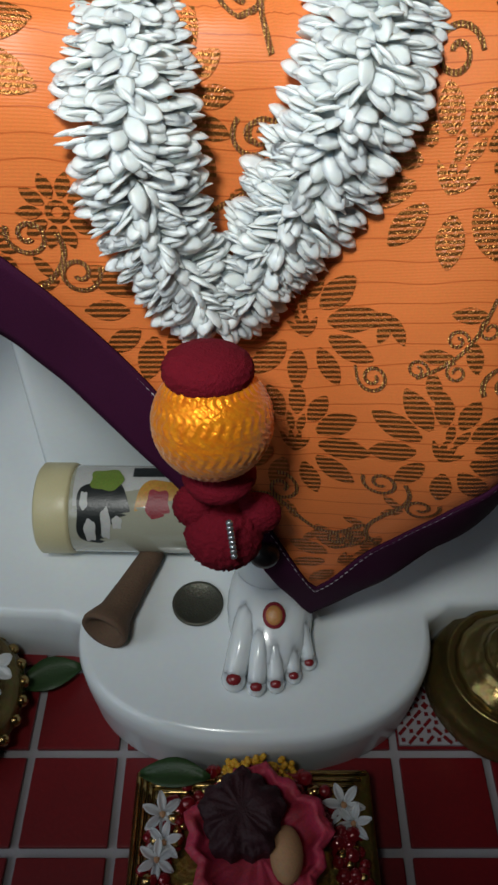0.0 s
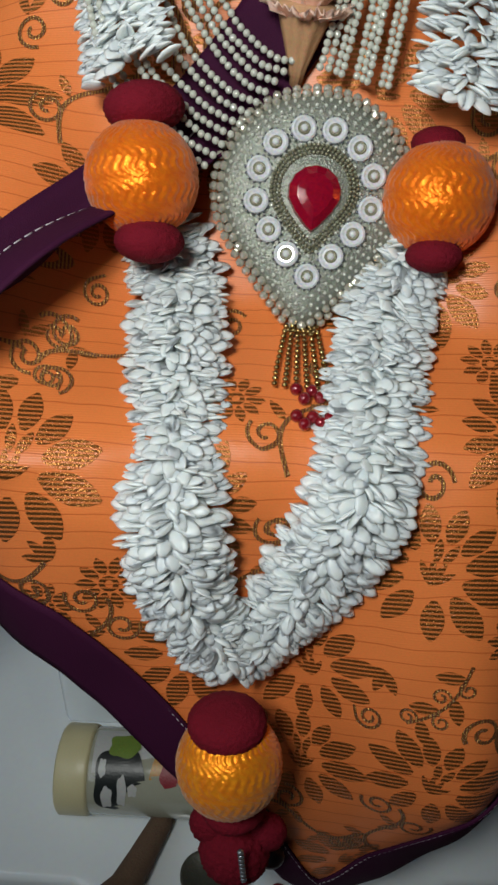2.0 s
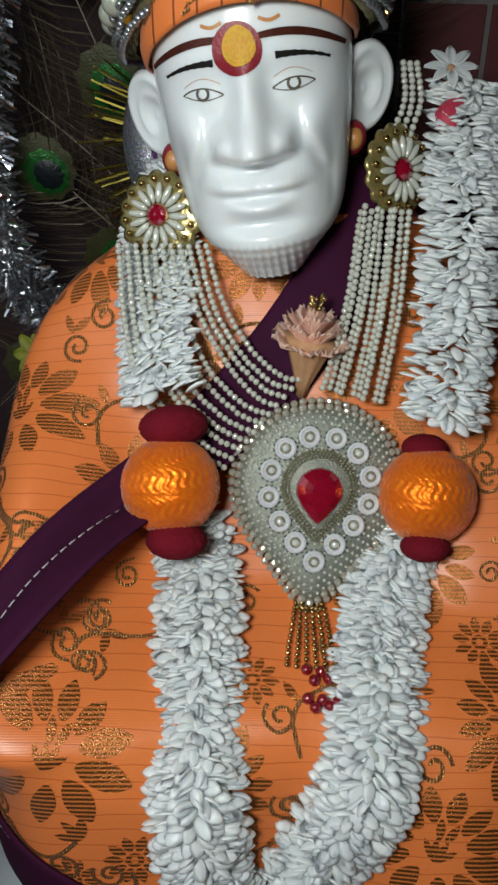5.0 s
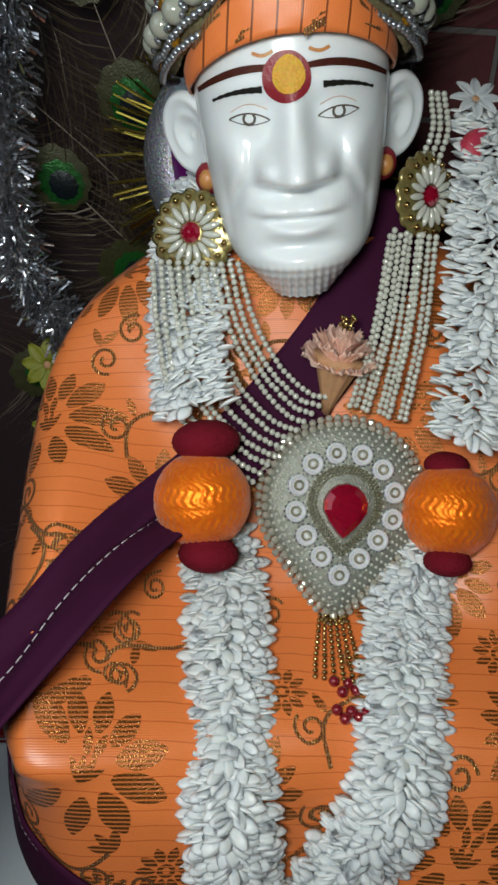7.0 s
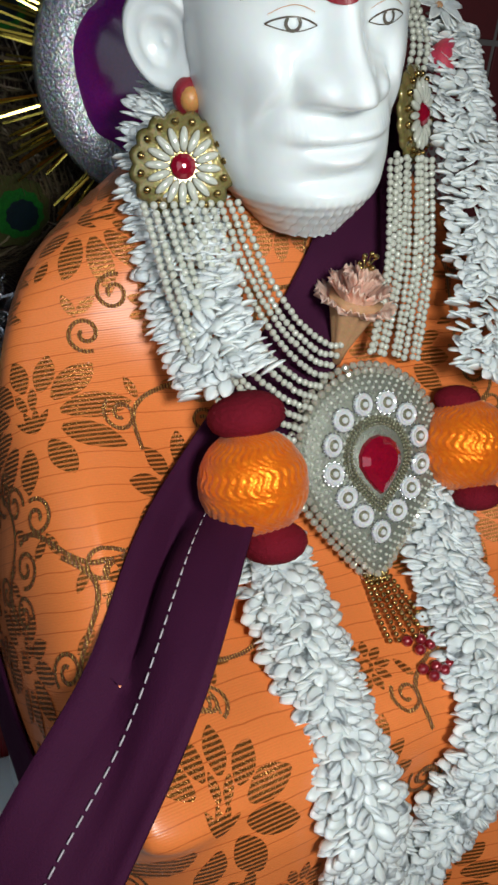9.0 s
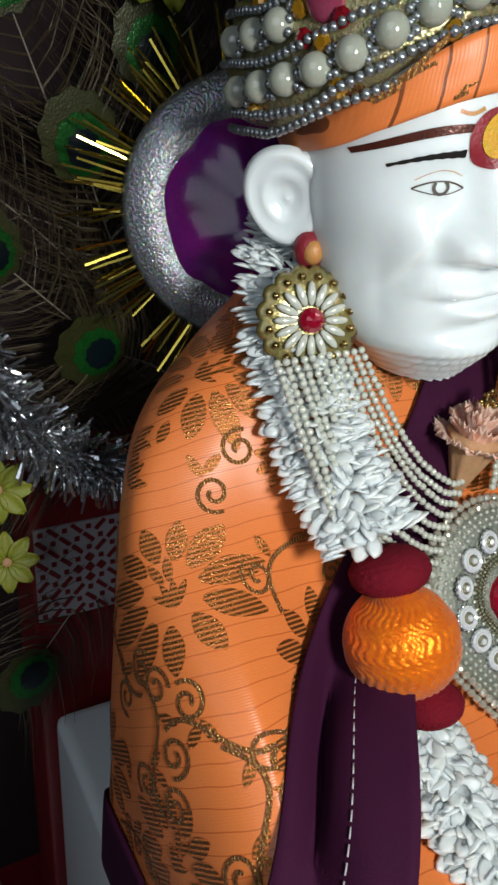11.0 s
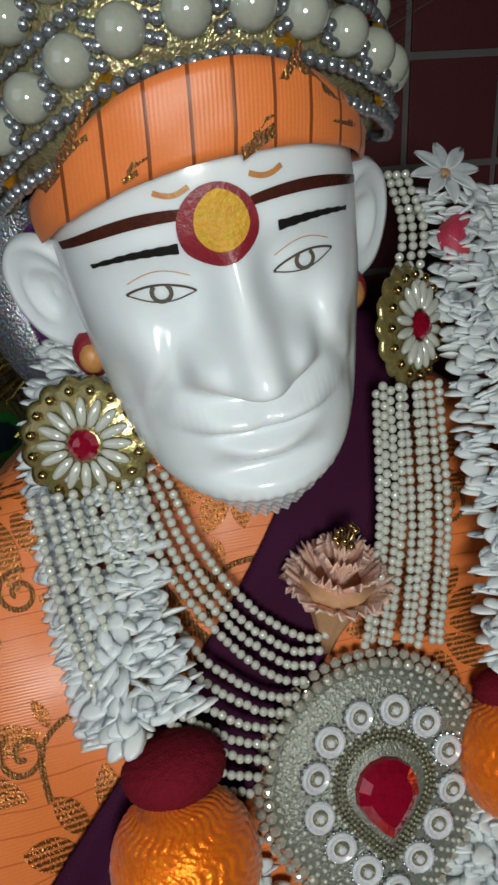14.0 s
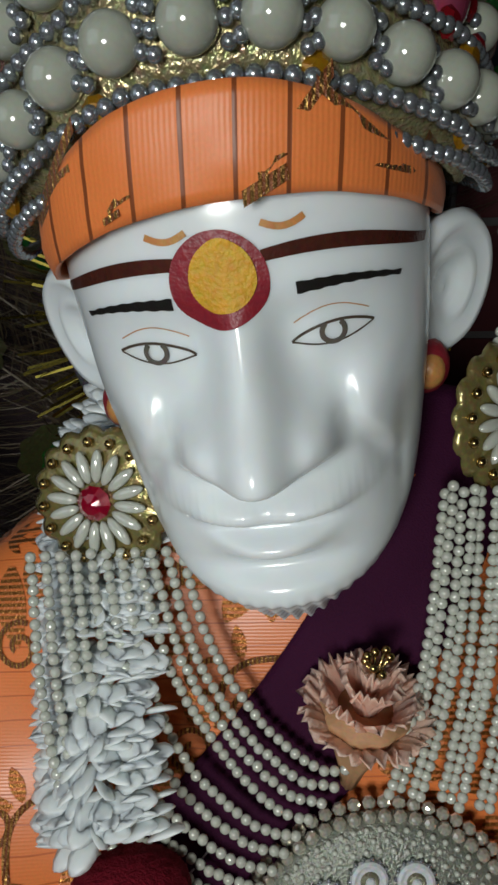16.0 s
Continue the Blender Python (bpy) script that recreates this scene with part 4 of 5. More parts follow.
lathe(bm, [(0.0026, 0.0016), (0.0022, 0.0022), (0.0019, 0.0025)], None, 20, 2)
for k in range(14):
    ball(bm, (0.0050 * math.cos(k * 0.4488), 0.0050 * math.sin(k * 0.4488), 0.0008), 0.0007, seg=6, rings=4, mat=1)
ball(bm, (0, 0, 0.0025), 0.0014, (1, 1, 0.7), None, 9, 6, 0)
CRYSTAL_MESH = finish("crystal", bm, [CRYSTAL, SILVER, PLAQUE_DARK], False)
seats = ring_of(0.655, 0.0042, 0.0005)
for i in range(13):
    ob = new("crystal", CRYSTAL_MESH)
    p = seats[int(i * len(seats) / 13)]
    ob.matrix_basis = Matrix.Translation(p) @ FLAT @ pose(0, 0, 0, rng.uniform(-8, 8), rng.uniform(-8, 8), rng.uniform(0, 40))
    hang(ob, necklace)
bm = bmesh.new()
for s in range(6):
    top = PEND @ Vector((-0.005 + 0.002 * s, -0.047, 0.002))
    drop = [top] + [drape(top.x + (s - 2.5) * 0.0004 * k, top.z - 0.0024 * k, 0.003)[0] for k in range(1, 6)]
    for q in spline(drop, max(4, int(length(drop) / 0.0025))):
        ball(bm, q, 0.0012, seg=8, rings=6)
part("tassel", bm, GOLD, necklace, "gold bead tassel")
bm = bmesh.new()
for s in range(5):
    for k in range(2):
        ball(bm, drape(0.009 + 0.0030 * s, 0.3455 - 0.0040 * k - 0.001 * (s % 2), 0.002)[0], 0.0025, seg=10, rings=8)
part("tassel_bead", bm, JEWEL_RED, necklace, "dark red glass beads")


# ---- earrings ----
def earring(c, facing, size=0.0180):
    e = thing("earring", c, "flower earring with pearl petals and red stone in a gilt rim", "earring", group="earrings")
    m = Matrix.Translation(c) @ frame_z(facing)
    bm = bmesh.new()
    lathe(bm, [(0.2 * size, -0.002), (0.92 * size, -0.0015), (1.0 * size, 0.0), (0.9 * size, 0.0012), (0.5 * size, 0.002), (0.1 * size, 0.0022)], m, 64, 0, lambda a: 0.10 * abs(math.sin(8 * a)))
    part("backing", bm, SEQUIN, e, "olive gilt scalloped backing")
    for k in range(16):
        bm = bmesh.new()
        a = 2 * math.pi * k / 16
        ball(bm, m @ Vector((0.86 * size * math.cos(a + 0.2), 0.86 * size * math.sin(a + 0.2), 0.0028)), 0.0014, seg=8, rings=6)
        part("gilt_bead", bm, GOLD, e)
    for k in range(16):
        a = 2 * math.pi * k / 16
        bm = bmesh.new()
        ball(bm, m @ Vector((0.52 * size * math.cos(a), 0.52 * size * math.sin(a), 0.0036)), 0.0046, (0.98, 0.34, 0.34), (m.to_3x3() @ Matrix.Rotation(a, 3, "Z")).to_4x4(), 12, 8)
        part("petal", bm, PEARL, e)
    bm = bmesh.new()
    lathe(bm, [(0.0044, 0.002), (0.0046, 0.0046), (0.0028, 0.0062), (0.0006, 0.0070)], m, 10)
    part("stone", bm, RUBY, e, "faceted red stone", False)
    for k in range(3 if c[0] > 0 else 0):
        low, side = Vector(c) + Vector((-0.004 + 0.004 * k, 0.004, 0.012)), 1 if c[0] > 0 else -1
        high = Vector(c) + Vector((side * 0.004 - 0.002 + 0.003 * k, 0.024, 0.042))
        part("pearl_chain", pearls([low, low.lerp(high, 0.5) + Vector((0.003 * side, -0.002, 0)), high]), PEARL, e, "hanging pearl chain")["kind"] = "stuff"


earring((-0.0585, 0.3535, 0.5115), (-0.25, -0.93, 0.25))
earring((0.0440, 0.3590, 0.5320), (0.58, -0.78, 0.20))


# ---- headband and crown ----
def band_point(a, z, out):
    """A point on a cloth wrapped round the brow; a = 90 degrees is the front."""
    c, s = math.cos(a), math.sin(a)
    return HEAD @ Vector(((0.0408 + out) * math.copysign(abs(c) ** 0.9, c), -0.002 - (0.0505 + out) * math.copysign(abs(s) ** 0.9, s), z))


bm = bmesh.new()
rows = []
for k in range(9):
    row = []
    for i in range(121):
        a = math.radians(-50 + 280 * i / 120)
        f = max(0.0, math.sin(a))
        low = 0.0330 + 0.0146 * f ** 1.5 + 0.0014 * math.cos(a)
        high = 0.0425 + 0.0225 * f ** 2.2 + 0.0006 * math.cos(a)
        z = low + (high - low) * k / 8
        row.append(band_point(a, z, 0.0006 + 0.0004 * (k / 8) + 0.0008 * math.sin(math.pi * k / 8) + 0.0005 * noise.noise(Vector((i * 0.2, k * 0.4, 3)))))
    rows.append(row)
grid(bm, rows)
headband = thing("headband", HEAD @ Vector((0, 0, 0.045)), "orange brocade cloth band wrapped round the brow", "headband")
cloth = part("cloth", bm, BAND, headband)
m = cloth.modifiers.new("thickness", "SOLIDIFY")
m.thickness = 0.0012
bm = bmesh.new()
for cx, s, mir in ((0.010, 1, 1), (0.030, 0.9, -1), (-0.033, 0.9, 1), (-0.018, 0.45, 1), (0.039, 0.8, 1), (-0.040, 0.8, -1)):
    for k in range(4):
        x0, z0 = cx + mir * (0.003 * k - 0.005) * s, 0.046 + 0.0030 * k * s
        pts = []
        for t in range(6):
            x, z = x0 + mir * 0.0016 * t * s, z0 + 0.0016 * t * (1 if k % 2 else 0.4) * s
            a = math.acos(max(-1, min(1, math.copysign(abs(x / 0.045) ** 1.11, x))))
            p, q = band_point(a, z, 0.0026), band_point(a, z + 0.0026 * s, 0.0026)
            pts.append([p, q])
        grid(bm, pts)
tagged(part("brocade", bm, VINE, headband, "gold woven sprigs"), kind="stuff")

crown = thing("crown", HEAD @ Vector((0, 0, 0.06)), "gilt crown crusted with pearls, silver beads and red stones", "crown")


def crown_low(a):
    f = max(0.0, math.sin(a))
    return 0.0375 + 0.0230 * f ** 2.2 + 0.0016 * math.cos(6 * (a - math.pi / 2)) * f


def crown_point(a, h, out=0.0):
    """h metres above the crown's lower edge, going round with a."""
    c, s = math.cos(a), math.sin(a)
    lean = -0.22 * h - 0.0060 * math.exp(-h / 0.007)
    return HEAD @ Vector(((0.0580 + out + lean) * math.copysign(abs(c) ** 0.92, c), 0.013 - (0.0650 + out + lean) * math.copysign(abs(s) ** 0.92, s), crown_low(a) + h))


bm = bmesh.new()
rows = [[crown_point(math.radians(3 * i), 0.001 + 0.0040 * k, 0.0012 * noise.noise(Vector((i * 0.7, k * 0.9, 0))) - (0.0 if k else 0.004)) for i in range(120)] for k in range(25)]
grid(bm, rows, 0, True)
tagged(part("shell", bm, GOLD_MESH, crown, "crinkled gilt shell"))


def crown_line(name, height, r, step, mat, label, a0=-20, a1=200, out=0.0026):
    bm = bmesh.new()
    pts = [crown_point(math.radians(a0 + (a1 - a0) * i / 300), height(math.radians(a0 + (a1 - a0) * i / 300)), out) for i in range(301)]
    run = np.concatenate([[0], np.cumsum([(q - p).length for p, q in zip(pts, pts[1:])])])
    for u in np.arange(0, run[-1], step):
        a = math.radians(float(np.interp(u, run, np.linspace(a0, a1, 301))))
        ball(bm, crown_point(a, height(a) + rng.uniform(-1, 1) * r * 0.15, out), r, seg=8, rings=6)
    tagged(part(name, bm, mat, crown, label), kind="stuff")


crown_line("bead_chain", lambda a: 0.0, 0.00165, 0.0031, SILVER, "silver bead chain on the lower edge")
crown_line("bead_chain", lambda a: 0.0030 + 0.0030 * abs(math.sin(3 * (a - math.pi / 2))), 0.00165, 0.0031, SILVER, "wavy silver bead chain")
crown_line("bead_chain", lambda a: 0.0210, 0.0015, 0.0030, SILVER, "silver bead chain between the pearls")
crown_line("bead_chain", lambda a: 0.0360, 0.0015, 0.0030, SILVER, "silver bead chain above the pearls")
crown_line("bead_chain", lambda a: 0.0620, 0.0015, 0.0030, SILVER, "silver bead chain near the top")
bm = bmesh.new()
ball(bm, (0, 0, 0), 0.0050, (1, 1, 1), None, 20, 14)
BIG_PEARL = finish("pearl", bm, GREY_PEARL)
bm = bmesh.new()
lathe(bm, [(0.0028, 0), (0.0030, 0.0010), (0.0017, 0.0022)], None, 9)
SMALL_STONE = finish("stone", bm, JEWEL_RED, False)
AMBER_STONE = SMALL_STONE.copy()
AMBER_STONE.materials[0] = JEWEL_AMBER
links = bmesh.new()
for row, (h, n, ph) in enumerate(((0.0130, 18, 0.0), (0.0285, 17, 0.5), (0.0440, 18, 0.0), (0.0560, 17, 0.5))):
    for i in range(n):
        a = math.radians(-14 + 208 * (i + ph) / n)
        hh = h + 0.0012 * math.sin(7 * a)
        p = crown_point(a, hh, 0.0022)
        out = (crown_point(a, hh, 0.01) - crown_point(a, hh, 0.0)).normalized()
        jewel = row > 0 and (abs(math.degrees(a) - 146) < 9 or abs(math.degrees(a) - 34) < 9)
        if jewel:
            continue
        ob = new("pearl", BIG_PEARL)
        ob.matrix_basis = Matrix.Translation(p) @ Matrix.Diagonal((1, 1, 1, 1)) * 1.0
        hang(ob, crown)
        for s in (-1, 1):
            for k in range(3):
                ball(links, crown_point(a + s * 0.085, hh + 0.0034 * (k - 1), 0.0025), 0.0014, seg=8, rings=6)
        if row in (0, 2) and i % 3 == 1:
            st = new("stone", AMBER_STONE)
            st.matrix_basis = Matrix.Translation(crown_point(a + 0.09, hh - 0.0075, 0.0005)) @ frame_z(out)
            hang(st, crown)
tagged(part("bead_link", links, SILVER, crown, "silver beads between the pearls"), kind="stuff")
for deg in (146, 34):
    a = math.radians(deg)
    for h, big in ((0.0310, True), (0.056, True)):
        out = (crown_point(a, h, 0.01) - crown_point(a, h, 0.0)).normalized()
        bm = bmesh.new()
        ball(bm, crown_point(a, h, 0.001), 0.0082, (0.8, 1.0, 0.45), frame_z(out), 20, 12)
        part("jewel", bm, JEWEL_PINK, crown, "domed pink stone")
        for k in range(8):
            b = 2 * math.pi * k / 8
            st = new("stone", SMALL_STONE if k % 3 else AMBER_STONE)
            st.matrix_basis = Matrix.Translation(crown_point(a + 0.16 * math.cos(b), h + 0.0125 * math.sin(b), 0.0012)) @ frame_z(out)
            hang(st, crown)


# ---- peach flower ----
def peach_flower():
    fl = thing("fabric_flower", (0.006, 0.335, 0.437), "peach fabric flower on a funnel stem above the pendant", "flower")
    axis = Matrix.Translation((0.0055, 0.331, 0.437)) @ frame_z((0.10, -0.12, 1))
    bm = bmesh.new()
    lathe(bm, [(0.0022, 0.0), (0.0035, 0.007), (0.0065, 0.016), (0.0100, 0.026), (0.0112, 0.030)], axis, 40, 0, lambda a: 0.05 * math.sin(9 * a))
    part("calyx", bm, TAN, fl, "tan funnel of the flower")
    for ring, (n, r0, r1, z0, z1, wide) in enumerate(((9, 0.0085, 0.0165, 0.024, 0.030, 0.0130), (8, 0.0060, 0.0125, 0.026, 0.037, 0.0115), (6, 0.0030, 0.0075, 0.028, 0.041, 0.0090), (4, 0.0010, 0.0030, 0.030, 0.043, 0.0070))):
        for k in range(n):
            a = 2 * math.pi * (k + 0.37 * ring) / n + rng.uniform(-0.15, 0.15)
            rows = []
            for i in range(8):
                t = i / 7
                r, z = r0 + (r1 - r0) * t ** 1.2, z0 + (z1 - z0) * t ** 0.8
                w = wide * (0.40 + 0.60 * math.sin(math.pi * (0.12 + 0.62 * t)))
                row = []
                for c in range(11):
                    u = c / 10 - 0.5
                    ruff = 0.0011 * t * t * math.sin(19 * u + 5 * k + ring) + 0.0006 * t * math.sin(41 * u + 3 * k)
                    b = a + u * w / max(r, 0.003) * 0.9
                    row.append(axis @ Vector(((r + ruff) * math.cos(b), (r + ruff) * math.sin(b), z + 0.0014 * math.cos(23 * u + k) * t - 0.006 * u * u * t)))
                rows.append(row)
            bm = bmesh.new()
            grid(bm, rows)
            ob = part("petal", bm, PEACH, fl)
            m = ob.modifiers.new("thickness", "SOLIDIFY")
            m.thickness = 0.0004
    bm = bmesh.new()
    for k in range(7):
        top = axis @ Vector((0.0028 * math.cos(k * 0.9), 0.0028 * math.sin(k * 0.9), 0.048 - 0.002 * (k % 3)))
        tube(bm, [axis @ Vector((0, 0, 0.028)), axis @ Vector((0.0006, 0, 0.04)), top], 0.0005, 5)
        ball(bm, top, 0.0012, seg=8, rings=6)
    part("stamen", bm, GOLD, fl, "gilt stamens")


peach_flower()


# ---- cushion behind the head, tinsel, feathers ----
def cushion():
    cu = thing("halo_cushion", (-0.038, 0.44, 0.485), "purple satin cushion with a silver glitter rim behind the head", "cushion")
    m = Matrix.Translation((-0.036, 0.438, 0.537)) @ frame_z((-0.35, -1, 0.1))
    bm = bmesh.new()
    lathe(bm, [(0.036, -0.010), (0.044, -0.004), (0.040, 0.004), (0.028, 0.011), (0.012, 0.015), (0.001, 0.016)], m, 60, 0, lambda a: 0.02 * math.sin(7 * a))
    for v in bm.verts:
        v.co += Vector((0, -1, 0)) * 0.006 * noise.noise(Vector((v.co.x * 120, v.co.y * 60, v.co.z * 45)))
    part("pad", bm, SATIN, cu)
    bm = bmesh.new()
    lathe(bm, [(0.037, -0.006), (0.057, -0.004), (0.0585, 0.0), (0.056, 0.0035), (0.040, 0.0045), (0.037, 0.002)], m, 90)
    for v in bm.verts:
        v.co += Vector((0.3, -1, 0)) * 0.0005 * noise.noise(v.co * 300)
    part("rim", bm, GLITTER, cu, "crinkled silver glitter rim")
    bm = bmesh.new()
    for k in range(46):
        a0 = 2 * math.pi * k / 46
        for q in range(5):
            a = a0 + rng.uniform(-0.06, 0.06)
            if k % 5 == 4:
                continue
            r1 = 0.056 + rng.uniform(0.014, 0.030)
            w = 0.0005
            b = a + rng.uniform(-0.05, 0.05)
            z1 = rng.uniform(-0.006, 0.004)
            p = [m @ Vector((0.054 * math.cos(a), 0.054 * math.sin(a), -0.003)), m @ Vector((r1 * math.cos(b), r1 * math.sin(b), z1))]
            side = m.to_3x3() @ Vector((-math.sin(a), math.cos(a), rng.uniform(-1, 1))) * w
            grid(bm, [[p[0] - side, p[0] + side], [p[1] - side, p[1] + side]])
    tagged(part("tinsel_fringe", bm, TINSEL_GOLD, cu, "gold tinsel rays"), kind="stuff")


cushion()


def tinsel(name, line, size, count, mat, label):
    bm = bmesh.new()
    pts = spline(line, count)
    for p in pts:
        for _ in range(5):
            d = Vector((rng.gauss(0, 1), rng.gauss(0, 1), rng.gauss(0, 1))).normalized() * size * rng.uniform(0.6, 1.1)
            side = d.cross(Vector((rng.gauss(0, 1), rng.gauss(0, 1), rng.gauss(0, 1)))).normalized() * 0.0007
            mid = p + d * 0.55 + Vector((0, 0, 0.002))
            grid(bm, [[p - side, p + side], [mid - side, mid + side], [p + d - side, p + d + side]])
    ob = single(name, bm, mat, label, "tinsel garland", "stuff", False)
    return ob


tinsel("tinsel_garland", [(-0.150, 0.462, 0.640), (-0.163, 0.455, 0.585), (-0.168, 0.452, 0.525), (-0.160, 0.448, 0.472), (-0.140, 0.446, 0.440), (-0.112, 0.446, 0.420), (-0.092, 0.448, 0.412)], 0.021, 600, TINSEL, "shiny silver tinsel garland hanging behind the shoulder")


def feather(root, tip, bend, eye=0.026, seed=0):
    """A peacock feather: quill, loose barbs and the eye spot near its tip."""
    r = random.Random(seed)
    f = thing("peacock_feather", root, "dark peacock feather with a green eye spot", "feather", group="peacock feathers")
    line = spline([root, Vector(root).lerp(Vector(tip), 0.5) + Vector(bend), tip], 40)
    bm = bmesh.new()
    tube(bm, line, 0.0008, 6, 0, lambda t: 1 - 0.6 * t)
    part("quill", bm, QUILL, f)
    bm = bmesh.new()
    for i in range(4, 40):
        p = line[i]
        d = (line[min(i + 1, 39)] - line[i - 1]).normalized()
        for s in (-1, 1):
            for q in range(4):
                side = d.cross(Vector((r.uniform(-0.3, 0.3), -1, r.uniform(-0.3, 0.3)))).normalized() * s
                ln = (0.022 + 0.022 * math.sin(math.pi * i / 44)) * r.uniform(0.6, 1.25)
                w = Vector((r.uniform(-1, 1), r.uniform(-1, 1), r.uniform(-1, 1))) * 0.0005
                pts = []
                for t in (0, 0.35, 0.7, 1.0):
                    q0 = p + side * ln * t + d * ln * (0.25 + 0.75 * t) * t + Vector((0, -0.010 * t * t * r.uniform(-0.4, 1), 0))
                    pts.append([q0 - w * (1.15 - t), q0 + w * (1.15 - t)])
                grid(bm, pts)
    tagged(part("barb_fringe", bm, BARB, f, "fine dark brown barbs"), kind="stuff")
    d = (line[-1] - line[-6]).normalized()
    side = d.cross(Vector((0, -1, 0))).normalized()
    c0 = line[-4] + Vector((0, -0.003, 0))
    for k, (size, mat, name, shift) in enumerate(((1.0, EYE_OLIVE, "outer_eye", 0.0), (0.68, EYE_GREEN, "eye_ring", -0.08), (0.44, EYE_DARK, "eye_spot", -0.12))):
        bm = bmesh.new()
        c = bm.verts.new(c0 + d * eye * shift + Vector((0, -0.0026 - 0.0012 * k, 0)))
        n = 44
        rim = []
        for i in range(n):
            a = 2 * math.pi * i / n
            rr = eye * 0.5 * size * (1 + 0.05 * math.sin(11 * a + k) + 0.10 * math.cos(a))
            rim.append(bm.verts.new(c0 + d * (eye * shift + rr * 1.15 * math.cos(a)) + side * rr * math.sin(a) + Vector((0, -0.0010 - 0.0012 * k, 0))))
        for i in range(n):
            bm.faces.new((c, rim[i], rim[(i + 1) % n]))
        part(name, bm, mat, f, {"outer_eye": "olive rim of the eye spot", "eye_ring": "bright green ring", "eye_spot": "blue-black eye spot"}[name])


HUB = (-0.02, 0.505, 0.40)
EYES = ((-0.103, 0.485, 0.569), (-0.102, 0.480, 0.466), (-0.066, 0.490, 0.612), (-0.146, 0.490, 0.262), (-0.150, 0.492, 0.520), (-0.165, 0.492, 0.392), (-0.135, 0.495, 0.640), (-0.005, 0.50, 0.68),
        (0.075, 0.500, 0.640), (-0.190, 0.497, 0.580), (0.040, 0.500, 0.690), (-0.100, 0.500, 0.700))
for k, e in enumerate(EYES):
    d = (Vector(e) - Vector(HUB)).normalized()
    feather(tuple(Vector(HUB) + Vector((0, 0.010 - 0.002 * (k % 3), 0))), tuple(Vector(e) + d * 0.006), (0.010 * (1 if k % 2 else -1), 0.004, 0.008), 0.036, k)


# ---- fresh flowers beside the feathers ----
def blossom(name, c, facing, size, mat, label, n=8, wide=0.55):
    m = Matrix.Translation(c) @ frame_z(facing)
    fl = thing(name, c, label, "flower")
    for k in range(n):
        a = 2 * math.pi * k / n
        rows = []
        for i in range(6):
            t = i / 5
            r, w = size * (0.12 + 0.88 * t), size * wide * math.sin(math.pi * (0.12 + 0.80 * t)) * 0.5
            rows.append([m @ Vector((r * math.cos(a) - w * u * math.sin(a), r * math.sin(a) + w * u * math.cos(a), size * (0.28 * t - 0.25 * t * t + 0.10 * u * u) + 0.0006 * (k % 2))) for u in (-1, -0.5, 0, 0.5, 1)])
        bm = bmesh.new()
        grid(bm, rows)
        ob = part("petal", bm, mat, fl)
        mod = ob.modifiers.new("thickness", "SOLIDIFY")
        mod.thickness = size * 0.03
    bm = bmesh.new()
    ball(bm, m @ Vector((0, 0, size * 0.08)), size * 0.16, (1, 1, 0.6), m.to_3x3().to_4x4(), 12, 8)
    part("flower_heart", bm, TAN, fl)
    return fl


blossom("yellow_flower", (-0.066, 0.468, 0.637), (-0.2, -0.9, -0.3), 0.024, LIME, "lime yellow flower tucked among the feathers", 9)
blossom("yellow_flower", (-0.152, 0.466, 0.406), (-0.2, -0.9, 0.2), 0.017, LIME, "lime yellow flower beside the backdrop box", 8)
blossom("yellow_flower", (-0.150, 0.470, 0.362), (-0.1, -0.9, 0.3), 0.016, LIME, "lime yellow flower low among the feathers", 8)
blossom("white_lily", (0.068, 0.388, 0.572), (0.0, -0.7, 0.7), 0.012, PETAL, "white petal rosette at the top of the garland", 8, 0.42)
bm = bmesh.new()
tube(bm, spline([(0.073, 0.381, 0.560), (0.066, 0.377, 0.553), (0.070, 0.372, 0.545)], 14), 0.0034, 10, 0, lambda t: 0.5 + math.sin(3.1 * t))
single("magenta_ribbon", bm, PINK, "twisted magenta ribbon under the white rosette", "ribbon")


